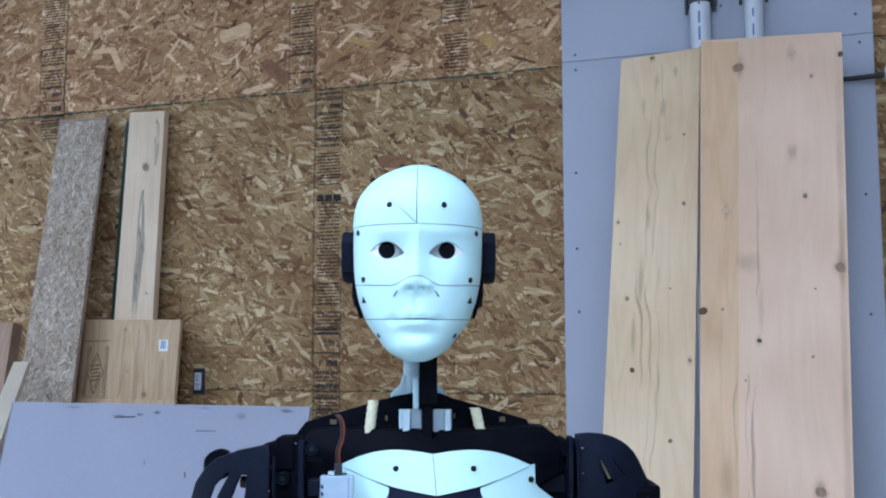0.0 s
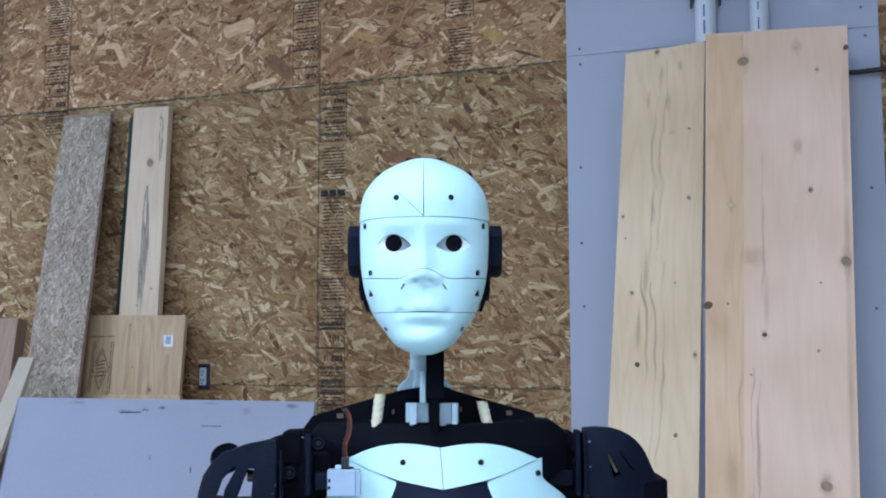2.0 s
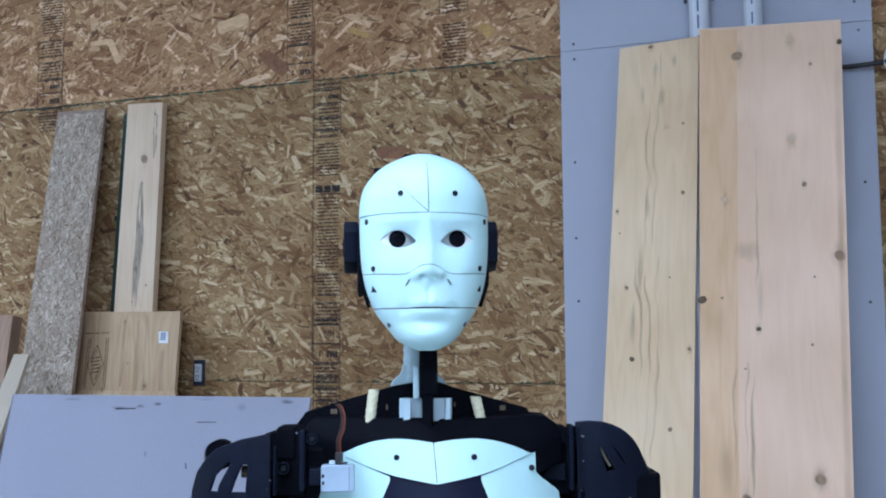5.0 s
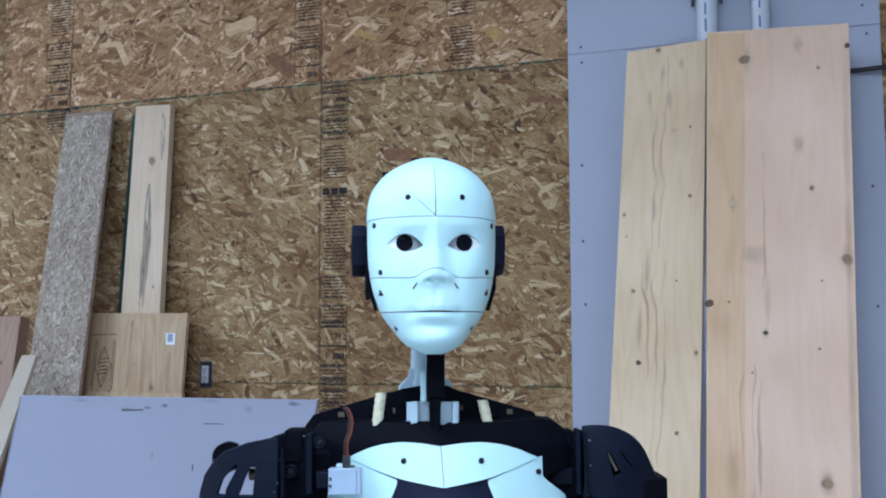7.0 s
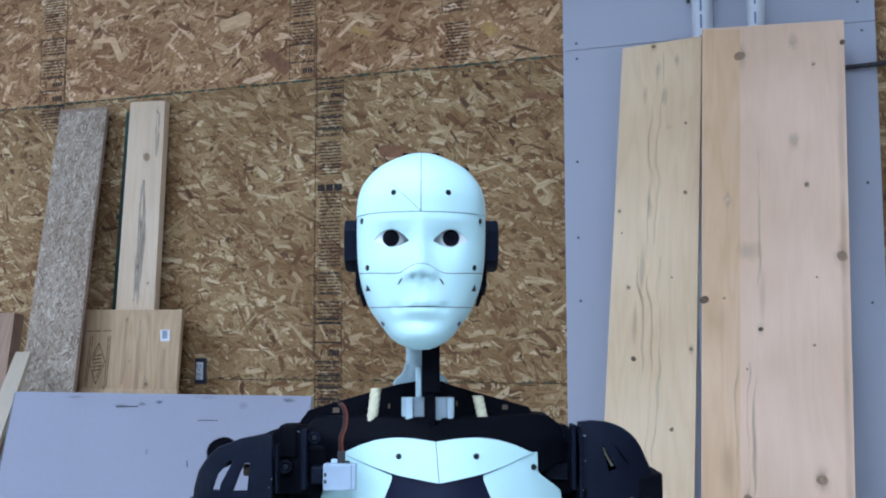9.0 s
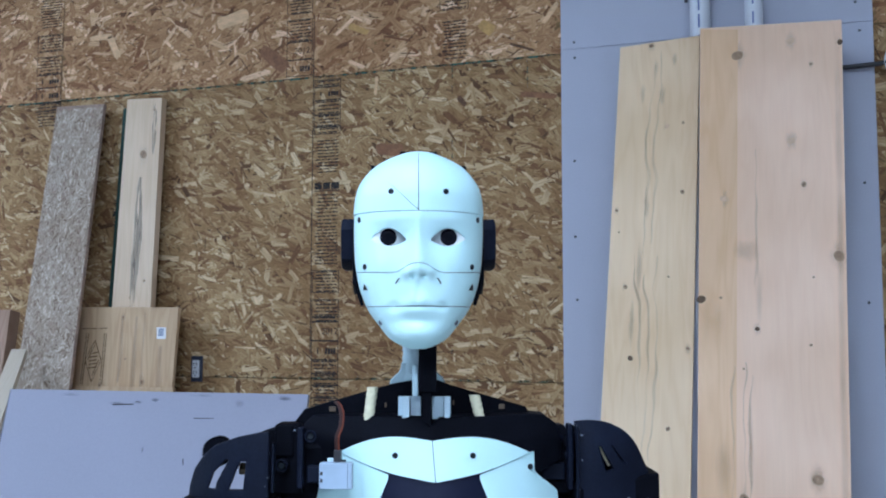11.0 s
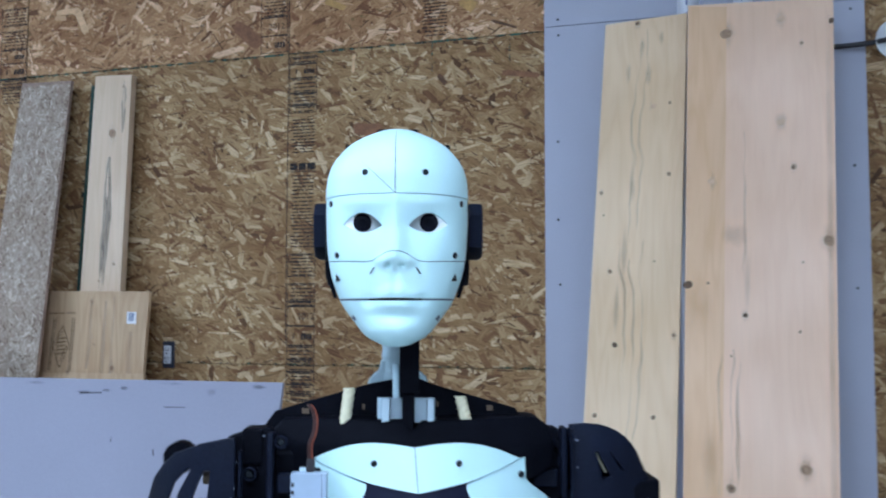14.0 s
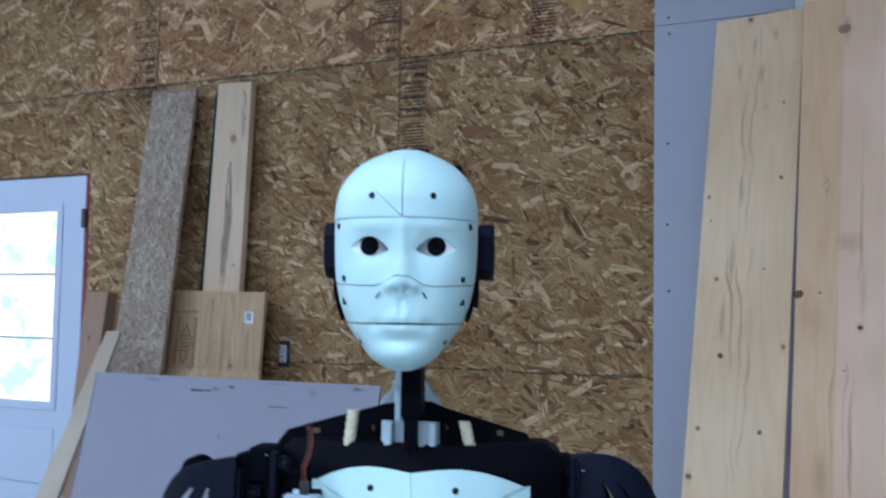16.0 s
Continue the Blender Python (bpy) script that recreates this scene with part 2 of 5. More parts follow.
OSB_TONES = [(0.0, (0.12, 0.058, 0.024)), (0.05, (0.24, 0.118, 0.052)), (0.22, (0.338, 0.192, 0.086)), (0.58, (0.422, 0.258, 0.119)), (0.84, (0.54, 0.365, 0.192)), (1.0, (0.78, 0.595, 0.38))]
M = {
    "osb": strand_material("osb_strands", OSB_TONES),
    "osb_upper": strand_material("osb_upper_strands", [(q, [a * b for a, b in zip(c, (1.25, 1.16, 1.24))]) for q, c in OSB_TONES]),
    "osb_core": surface("osb_core", (0.2, 0.115, 0.045), 0.8, vary=0.5, grain=40, blotch=12),
    "osb_grey": strand_material("weathered_strands", [(0.0, (0.22, 0.15, 0.105)), (0.22, (0.40, 0.315, 0.25)), (0.7, (0.51, 0.42, 0.345)), (1.0, (0.72, 0.62, 0.53))]),
    "osb_grey_core": surface("weathered_core", (0.30, 0.21, 0.165), 0.85, vary=0.4, grain=70, blotch=15),
    "drywall": surface("drywall_paint", (0.45, 0.46, 0.545), 0.75, vary=0.05, grain=180, blotch=2.5, bump=0.12),
    "sheet": surface("drywall_paper", (0.315, 0.315, 0.385), 0.8, vary=0.05, grain=140, blotch=2.0, bump=0.08),
    "pine_big": pine_material("plywood_face", (0.90, 0.62, 0.45), (0.84, 0.54, 0.38), 0.3, 0.35),
    "pine_small": pine_material("fir_plywood", (0.86, 0.63, 0.415), (0.76, 0.51, 0.30), 0.5, 0.4),
    "veneer": pine_material("yellow_veneer", (0.84, 0.55, 0.345), (0.74, 0.445, 0.25), 0.5, 0.5),
    "pine_stud": pine_material("pine_stud", (0.75, 0.575, 0.42), (0.60, 0.43, 0.28), 1.2, 0.4),
    "pine_panel": pine_material("pine_panel", (0.60, 0.42, 0.265), (0.45, 0.285, 0.16), 0.6, 0.6),
    "ply_old": pine_material("old_plywood", (0.38, 0.24, 0.17), (0.26, 0.15, 0.10), 0.8, 0.5),
    "strip": pine_material("pale_strip", (0.58, 0.50, 0.41), (0.50, 0.41, 0.31), 1.5, 0.4),
    "knot": surface("knot", (0.31, 0.19, 0.115), 0.6, vary=0.5, grain=300, blotch=80),
    "knot_dark": surface("dark_knot", (0.11, 0.06, 0.03), 0.65, vary=0.4, grain=300, blotch=80),
    "knot_pale": surface("pale_knot", (0.64, 0.415, 0.27), 0.6, vary=0.2, grain=300, blotch=80),
    "heart": ink_material("grey_heartwood_stain", (0.40, 0.32, 0.25), 0.50, 30, (2.5, 1, 0.12)),
    "figure": figure_material("growth_figure", (0.48, 0.27, 0.12), 0.03, 0.30),
    "smudge": figure_material("grey_smudge", (0.17, 0.175, 0.24), 0.1, 0.7),
    "green": surface("green_edge_paint", (0.006, 0.036, 0.027), 0.7, vary=0.3),
    "green_ink": ink_material("green_edge_ink", (0.025, 0.10, 0.075), 0.5, 30),
    "green_faint": ink_material("green_faint_ink", (0.11, 0.14, 0.085), 0.60, 40),
    "ink": ink_material("stamp_ink", (0.016, 0.012, 0.012), 0.36, 130),
    "white_shell": surface("white_printed_plastic", (0.59, 0.86, 0.875), 0.45, vary=0.03, grain=500, blotch=20, bump=0.06),
    "white_neck": surface("white_print_raw", (0.47, 0.64, 0.70), 0.5, vary=0.05, grain=300, blotch=30, bump=0.1),
    "black_shell": surface("black_printed_plastic", (0.0040, 0.0044, 0.0075), 0.58, vary=0.35, grain=350, blotch=25, bump=0.2, spec=0.035),
    "arm_shell": surface("dark_blue_black_plastic", (0.006, 0.0085, 0.019), 0.5, vary=0.3, grain=300, blotch=20, bump=0.2, spec=0.1),
    "panel_black": surface("black_panel", (0.008, 0.010, 0.026), 0.45, vary=0.2, bump=0.05, spec=0.12),
    "screw": surface("dark_screw", (0.012, 0.016, 0.020), 0.4, vary=0.3, bump=0, spec=0.15),
    "eye_white": surface("eye_white", (0.86, 0.88, 0.88), 0.25, vary=0.03, bump=0),
    "iris": surface("dark_iris", (0.0055, 0.0055, 0.010), 0.3, vary=0.3, bump=0, spec=0.05),
    "rope": surface("cream_rope", (0.72, 0.66, 0.46), 0.8, vary=0.15, grain=200, blotch=60),
    "bracket": surface("white_bracket", (0.52, 0.65, 0.72), 0.45, vary=0.05),
    "scuff_grey": surface("worn_pale_plastic", (0.16, 0.19, 0.25), 0.7, vary=0.4, grain=400, blotch=90, bump=0),
    "slot_grey": surface("shaded_slot", (0.10, 0.13, 0.17), 0.7, vary=0.2, bump=0),
    "osb_gap_shade": surface("strand_gap_shade", (0.085, 0.04, 0.018), 0.85, vary=0.4, grain=40, blotch=9),
    "flake_pale": surface("pale_flake", (0.68, 0.44, 0.25), 0.7, vary=0.3, grain=220, blotch=25, stretch=(1, 1, 3)),
    "flake_rust": surface("rust_flake", (0.23, 0.10, 0.045), 0.7, vary=0.4, grain=160, blotch=30),
    "flake_dark": surface("bark_flake", (0.12, 0.055, 0.025), 0.75, vary=0.45, grain=160, blotch=30),
    "flake_ochre": surface("ochre_flake", (0.50, 0.29, 0.10), 0.7, vary=0.3, grain=160, blotch=30),
    "wire": surface("rust_wire", (0.19, 0.042, 0.022), 0.5, vary=0.25, bump=0, spec=0.2),
    "wire_dark": surface("brown_wire", (0.045, 0.02, 0.018), 0.5, vary=0.2, bump=0, spec=0.2),
    "servo": surface("pale_blue_servo", (0.36, 0.45, 0.56), 0.3, vary=0.1, bump=0),
    "brass": surface("brass", (0.15, 0.105, 0.07), 0.45, metal=0.4, vary=0.2, bump=0),
    "pvc": surface("white_pvc", (0.66, 0.68, 0.74), 0.35, vary=0.03, bump=0.03),
    "pvc_ink": surface("blue_print", (0.10, 0.14, 0.34), 0.6, bump=0),
    "steel": surface("dark_strap_steel", (0.10, 0.10, 0.11), 0.4, metal=0.8, vary=0.3),
    "outlet": surface("white_device", (0.62, 0.64, 0.68), 0.4, vary=0.03, bump=0),
    "box_blue": surface("dark_device_box", (0.02, 0.024, 0.045), 0.55, vary=0.2),
    "paper": surface("paper_label", (0.8, 0.8, 0.82), 0.7, vary=0.03, bump=0),
    "label_ink": surface("grey_blue_ink", (0.2, 0.24, 0.36), 0.7, vary=0.2, bump=0),
    "brown_ink": ink_material("brown_brand_ink", (0.16, 0.09, 0.035), 0.42, 120),
    "door": surface("white_door_paint", (0.62, 0.71, 0.88), 0.45, vary=0.03, grain=120, bump=0.05),
    "muntin": surface("pale_muntin", (0.68, 0.70, 0.70), 0.5, vary=0.05),
    "red": surface("red_trim", (0.33, 0.03, 0.05), 0.6, vary=0.3),
    "enamel": surface("white_enamel", (0.86, 0.87, 0.88), 0.25, vary=0.02, bump=0),
    "cable": surface("black_cable", (0.02, 0.018, 0.022), 0.5, vary=0.2),
    "floor": surface("concrete_floor", (0.32, 0.315, 0.30), 0.6, vary=0.2, grain=40, blotch=1.5),
    "plaster": surface("white_room_paint", (0.60, 0.605, 0.61), 0.8, vary=0.05, grain=80, blotch=1.0),
    "ceiling": surface("ceiling_paint", (0.72, 0.72, 0.72), 0.85, vary=0.05, grain=60, blotch=1.0),
    "tube": glow("added_lamp_diffuser", LAMP_COLOUR, 6.0),
    "fixture": surface("added_lamp_housing", (0.7, 0.7, 0.7), 0.4, vary=0.03),
}


def glass_material():
    m, n, l, b = nodes_of("window_glass")
    b.inputs["Transmission Weight"].default_value, b.inputs["Roughness"].default_value, b.inputs["IOR"].default_value = 1.0, 0.02, 1.45
    return m


def outside_material():
    """Overexposed daylight with a little foliage, far behind the door."""
    m, n, l, b = nodes_of("outside_daylight")
    co, t = n.new("ShaderNodeTexCoord"), n.new("ShaderNodeTexNoise")
    t.inputs["Scale"].default_value, t.inputs["Detail"].default_value = 2.2, 3
    l.new(co.outputs["Object"], t.inputs["Vector"])
    r = ramp(n, [(0.40, (0.40, 0.80, 0.68)), (0.5, (0.95, 1.0, 1.0))])
    l.new(t.outputs[0], r.inputs[0])
    l.new(r.outputs[0], b.inputs["Emission Color"])
    b.inputs["Emission Strength"].default_value = 3.0
    b.inputs["Base Color"].default_value = (0.2, 0.3, 0.2, 1)
    return m


M["glass"], M["outside"] = glass_material(), outside_material()


# ---- mesh helpers ----
def link_mesh(name, bm, material, parent=None, label="", smooth=False):
    me = bpy.data.meshes.new(name)
    bm.to_mesh(me)
    bm.free()
    if smooth:
        for p in me.polygons:
            p.use_smooth = True
        me.set_sharp_from_angle(angle=radians(38))
    me.materials.append(M[material])
    ob = new(name, me)
    if parent:
        ob.parent = parent
    return tagged(ob, label)


def part(name, bm, material, parent, label="", smooth=False):
    return link_mesh(name, bm, material, parent, label, smooth)


def empty(name, m=None, parent=None):
    ob = new(name)
    if m:
        ob.matrix_world = m
    ob.parent = parent
    return ob


def add_box(bm, x0, x1, y0, y1, z0, z1, bevel=0.0):
    ret = bmesh.ops.create_cube(bm, size=1.0)
    vs = ret["verts"]
    for v in vs:
        v.co = Vector((x0 + (v.co.x + 0.5) * (x1 - x0), y0 + (v.co.y + 0.5) * (y1 - y0), z0 + (v.co.z + 0.5) * (z1 - z0)))
    if bevel:
        es = list({e for v in vs for e in v.link_edges})
        bmesh.ops.bevel(bm, geom=es, offset=bevel, segments=2, affect="EDGES", profile=0.5)
    return bm


def box(x0, x1, y0, y1, z0, z1, bevel=0.0):
    return add_box(bmesh.new(), x0, x1, y0, y1, z0, z1, bevel)


def add_cyl(bm, p, q, r, r2=None, seg=20):
    p, q = Vector(p), Vector(q)
    d = q - p
    m = Matrix.Translation((p + q) / 2) @ d.to_track_quat("Z", "Y").to_matrix().to_4x4()
    bmesh.ops.create_cone(bm, cap_ends=True, segments=seg, radius1=r, radius2=r if r2 is None else r2, depth=d.length, matrix=m)
    return bm


def cyl(p, q, r, r2=None, seg=20):
    return add_cyl(bmesh.new(), p, q, r, r2, seg)


def tube(points, r, seg=8):
    """A round tube along points."""
    bm = bmesh.new()
    pts = [Vector(p) for p in points]
    rings = []
    for i, p in enumerate(pts):
        d = (pts[min(i + 1, len(pts) - 1)] - pts[max(i - 1, 0)]).normalized()
        q = d.to_track_quat("Z", "Y").to_matrix()
        rings.append([bm.verts.new(p + q @ Vector((r * math.cos(a), r * math.sin(a), 0))) for a in [2 * math.pi * k / seg for k in range(seg)]])
    for a, b in zip(rings, rings[1:]):
        for k in range(seg):
            bm.faces.new((a[k], a[(k + 1) % seg], b[(k + 1) % seg], b[k]))
    bm.faces.new(rings[0][::-1])
    bm.faces.new(rings[-1])
    return bm


def plate(outline, holes, y0, y1, bevel=0.0015, bend=None):
    """A plate cut to an outline in x and z, with holes through it, from y0 (front) to y1, its edges eased."""
    cu = bpy.data.curves.new("plate", "CURVE")
    cu.dimensions, cu.fill_mode = "2D", "BOTH"
    cu.extrude, cu.bevel_depth, cu.bevel_resolution = max((y1 - y0) / 2 - bevel, 0.0002), bevel, 1
    for loop in (outline, *holes):
        s = cu.splines.new("POLY")
        s.points.add(len(loop) - 1)
        for pt, (x, z) in zip(s.points, loop):
            pt.co = (x, z, 0, 1)
        s.use_cyclic_u = True
    ob = bpy.data.objects.new("plate", cu)
    scene.collection.objects.link(ob)
    dg = bpy.context.evaluated_depsgraph_get()
    me = bpy.data.meshes.new_from_object(ob.evaluated_get(dg))
    bm = bmesh.new()
    bm.from_mesh(me)
    bpy.data.objects.remove(ob)
    bpy.data.curves.remove(cu)
    bpy.data.meshes.remove(me)
    bmesh.ops.remove_doubles(bm, verts=bm.verts, dist=1e-6)
    if bend:
        xs, zs = [q[0] for q in outline], [q[1] for q in outline]
        for axis, a, b in ((0, min(xs), max(xs)), (1, min(zs), max(zs))):
            for c in np.arange(a + 0.006, b, 0.006):
                co, no = [0, 0, 0], [0, 0, 0]
                co[axis], no[axis] = c, 1
                bmesh.ops.bisect_plane(bm, geom=[*bm.verts, *bm.edges, *bm.faces], plane_co=co, plane_no=no)
    for v in bm.verts:
        x, z, y = v.co.x, v.co.y, v.co.z
        v.co = (x, (y0 + y1) / 2 - y + (bend(x, z) if bend else 0.0), z)
    bmesh.ops.recalc_face_normals(bm, faces=bm.faces)
    return bm


def strand_sheet(n, rect, y, length, width, seed, lean=0.0, spread=38, depth=0.0012, skip=None):
    """Flat wood strands pressed over one another on the plane y, each its own island, with uv along its grain."""
    rnd = np.random.RandomState(seed)
    x0, x1, z0, z1 = rect
    verts, faces, uvs = [], [], []
    for i in range(n):
        cx, cz = rnd.uniform(x0, x1), rnd.uniform(z0, z1)
        if skip and skip(cx, cz):
            continue
        L, Wd = rnd.uniform(*length) / 2, rnd.uniform(*width) / 2
        if rnd.rand() < 0.22:
            Wd *= 0.45
        a = radians(rnd.normal(lean, spread))
        d = depth * (0.1 + 0.9 * i / n)
        c, s = math.cos(a), math.sin(a)
        k = len(verts)
        e1, e2 = rnd.uniform(0.6, 1.0, 4), rnd.uniform(-0.9, 0.9, 2)
        shape = [(-L * e1[0], -Wd), (L * e1[1], -Wd * 0.9), (L, Wd * e2[0]), (L * e1[2], Wd), (-L * e1[3], Wd * 0.9), (-L, Wd * e2[1])]
        tilt = rnd.uniform(-0.0005, 0.0005)
        u0, v0 = rnd.uniform(0, 50, 2)
        for u, v in shape:
            verts.append((min(max(cx + u * c - v * s, x0), x1), y - d + tilt * u / L, min(max(cz + u * s + v * c, z0), z1)))
            uvs.append((u0 + u, v0 + v))
        faces.append(tuple(range(k, k + 6)))
    me = bpy.data.meshes.new("strands")
    me.from_pydata(verts, [], faces)
    lay = me.uv_layers.new(name="UVMap")
    lay.data.foreach_set("uv", np.array(uvs, dtype=np.float32).ravel())
    return me


def strands(name, me, material, parent):
    me.materials.append(M[material])
    ob = new(name, me)
    ob.parent = parent
    return tagged(ob, kind="stuff")


# ---- setting ----
WALL, TOP = 3.542, 3.66
DRY_X0, DRY_X1, DRY_Y = -0.338, 0.733, 3.528
DOOR_X0, DOOR_X1, DOOR_TOP = -3.945, -3.022, 2.06


def setting():
    tagged(link_mesh("floor", box(-5.4, 3.4, -4.4, 3.6, -0.12, 0.0), "floor"), "grey concrete workshop floor", "floor", kind="structure")
    tagged(link_mesh("ceiling", box(-5.4, 3.4, -4.4, 3.6, TOP, TOP + 0.12), "ceiling"), "plain white workshop ceiling", "ceiling", kind="structure")
    tagged(link_mesh("wall_south", box(-5.4, 3.4, -4.55, -4.4, 0, TOP), "plaster"), "plain white painted wall", "wall", kind="structure")
    tagged(link_mesh("wall_west", box(-5.55, -5.4, -4.55, 3.7, 0, TOP), "plaster"), "plain white painted wall", "wall", kind="structure")
    tagged(link_mesh("wall_east", box(3.4, 3.55, -4.55, 3.7, 0, TOP), "plaster"), "plain white painted wall", "wall", kind="structure")
    # the sheathed wall: panels of strand board with open joints, a door hole through it
    wall = tagged(empty("wall_north"), "brown oriented strand board wall with printed stamps", "wall", kind="structure")
    cuts = [-5.4, DOOR_X0, DOOR_X1, -2.628, -0.15, 2.29, 3.4]
    rows = [(0, 1.2185), (1.2215, 2.4385), (2.4415, TOP)]
    for a, b in zip(cuts, cuts[1:]):
        for z0, z1 in rows:
            if a == DOOR_X0:
                if z1 < DOOR_TOP:
                    continue
                z0 = max(z0, DOOR_TOP)
            part("panel", box(a + 0.0012, b - 0.0012, WALL, WALL + 0.018, z0, z1), "osb_core", wall)
    part("sheathing", plate([(-5.4, 0), (DOOR_X0, 0), (DOOR_X0, DOOR_TOP), (DOOR_X1, DOOR_TOP), (DOOR_X1, 0), (3.4, 0), (3.4, TOP), (-5.4, TOP)], [], WALL + 0.02, WALL + 0.14, 0.0005), "osb_core", wall)
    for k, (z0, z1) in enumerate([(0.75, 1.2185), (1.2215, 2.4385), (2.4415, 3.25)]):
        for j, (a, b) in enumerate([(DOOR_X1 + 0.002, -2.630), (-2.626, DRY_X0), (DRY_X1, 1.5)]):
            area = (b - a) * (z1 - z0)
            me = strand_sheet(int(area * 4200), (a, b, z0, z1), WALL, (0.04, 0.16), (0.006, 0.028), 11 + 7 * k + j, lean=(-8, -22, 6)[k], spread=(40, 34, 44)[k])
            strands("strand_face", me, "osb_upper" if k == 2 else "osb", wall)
            # dark slivers laid on top: the thin shadows between strands, put into colour
            gaps = strand_sheet(int(area * 420), (a, b, z0, z1), WALL - 0.0005, (0.015, 0.075), (0.0012, 0.0045), 61 + 7 * k + j, lean=(-8, -22, 6)[k], spread=34)
            strands("gap_shade_sliver", gaps, "osb_gap_shade", wall)
    for z0, z1 in ((DOOR_TOP, 2.4385), (2.4415, 3.25)):
        strands("strand_face", strand_sheet(int(0.9 * (z1 - z0) * 2300), (DOOR_X0, DOOR_X1, z0, z1), WALL, (0.05, 0.15), (0.007, 0.026), 77), "osb", wall)
    # single flakes that stand out: middle, length, width, turn
    tones = {"p": ("flake_pale", "pale wood flake"), "r": ("flake_rust", "rust brown wood flake"), "d": ("flake_dark", "dark bark flake"), "o": ("flake_ochre", "ochre wood flake")}
    for k, (x, z, length, width, turn, tone) in enumerate((
            (-2.35, 2.66, 0.125, 0.037, -64, "p"), (-2.42, 2.71, 0.127, 0.027, 1, "p"), (-1.75, 2.72, 0.163, 0.060, 12, "p"), (-1.55, 2.53, 0.167, 0.062, -40, "r"),
            (-1.03, 2.12, 0.121, 0.054, -4, "r"), (-0.73, 2.29, 0.051, 0.022, -51, "d"), (-1.09, 2.38, 0.082, 0.015, 86, "p"), (-0.38, 2.60, 0.100, 0.021, 53, "p"),
            (-0.49, 2.48, 0.113, 0.011, -20, "d"), (-0.43, 2.29, 0.154, 0.024, -9, "r"), (-1.17, 2.62, 0.103, 0.027, -24, "o"), (-0.63, 2.57, 0.071, 0.047, -34, "o"))):
        rnd, a = random.Random(200 + k), radians(turn)
        bm = bmesh.new()
        rim = []
        for i in range(14):
            t = 2 * math.pi * i / 14
            u = 0.5 * length * max(-1, min(1, 1.25 * math.cos(t))) * rnd.uniform(0.86, 1.0)
            v = 0.5 * width * max(-1, min(1, 1.5 * math.sin(t))) * rnd.uniform(0.8, 1.0)
            rim.append(bm.verts.new((x + u * math.cos(a) - v * math.sin(a), WALL - 0.0019, z + u * math.sin(a) + v * math.cos(a))))
        bm.faces.new(rim)
        bmesh.ops.recalc_face_normals(bm, faces=bm.faces)
        name, label = tones[tone]
        part("flake", bm, name, wall, label)
    # green sealed sheet edges at the joints
    front = WALL - 0.0016
    part("edge_line", box(DOOR_X0, DRY_X0, front, front + 0.001, 2.434, 2.4415), "green_ink", wall, "dark green sealed panel edge")
    part("edge_line", box(-2.1, DRY_X0, front, front + 0.001, 1.2195, 1.2275), "green_faint", wall, "faded green panel edge")
    for x, z0, z1 in ((-0.77, 1.24, 2.434), (-0.47, 2.2, 2.43)):
        part("edge_line", box(x - 0.0025, x + 0.0025, front, front + 0.001, z0, z1), "green_faint", wall, "faint green guide line")
    part("edge_line", box(-1.369, -1.3655, front, front + 0.001, 1.3, 2.7), "ink", wall, "thin dark guide line")
    # drywall strip over the sheathing
    dry = tagged(empty("wall_drywall"), "pale grey painted drywall strip with screw heads", "wall", kind="structure")
    part("drywall_lower", box(DRY_X0, DRY_X1, DRY_Y, WALL - 0.0005, 0, 2.4485, 0.0012), "drywall", dry)
    part("drywall_upper", box(DRY_X0, DRY_X1, DRY_Y, WALL - 0.0005, 2.4505, TOP, 0.0012), "drywall", dry)
    for x, z in ((-0.288, 2.474), (-0.286, 2.416), (-0.29, 2.03), (-0.285, 1.52), (-0.29, 1.75), (0.68, 2.52), (0.69, 2.42), (0.24, 2.6), (0.69, 1.9), (0.69, 1.5)):
        part("screw_head", cyl((x, DRY_Y - 0.0008, z), (x, DRY_Y + 0.002, z), 0.005, seg=12), "steel", dry)


def stamp(parent, x, z, w, rows, seed):
    """A printed column: rows of (height, kind): b a box of text bars, t loose bars, h heavy bars, n few figures, s space."""
    rnd = random.Random(seed)
    bm, y = bmesh.new(), WALL - 0.0018

    def bar(x0, x1, z0, z1):
        vs = [bm.verts.new((a, y, c)) for a, c in ((x0, z0), (x1, z0), (x1, z1), (x0, z1))]
        bm.faces.new(vs)
    for h, kind in rows:
        z0 = z - h
        if kind in "bny":
            for a, b, c, d in ((x, x + w, z - 0.003, z), (x, x + w, z0, z0 + 0.003), (x, x + 0.003, z0, z), (x + w - 0.003, x + w, z0, z)):
                bar(a, b, c, d)
        if kind in "bt":
            k = max(2, int(h / 0.0125))
            for i in range(k):
                zz = z0 + h * (i + 0.5) / k
                a = x + 0.008 + rnd.uniform(0, 0.016)
                while a < x + w - 0.014:
                    e = min(a + rnd.uniform(0.012, 0.04), x + w - 0.008)
                    bar(a, e, zz - 0.0026, zz + 0.0026)
                    a = e + rnd.uniform(0.002, 0.006)
        if kind == "h":
            for a, b in ((0.05, 0.33), (0.37, 0.63), (0.67, 0.97)):
                bar(x + a * w, x + b * w, z0 + 0.004, z - 0.002)
            bar(x, x + w, z0 - 0.004, z0)
        if kind == "n":
            for a, b in ((0.22, 0.27), (0.52, 0.60), (0.62, 0.70), (0.72, 0.80), (0.82, 0.9)):
                bar(x + a * w, x + b * w, z0 + 0.3 * h, z0 + 0.62 * h)
        z = z0
    part("stamp_print", bm, "ink", parent, "worn black printed grade stamp")


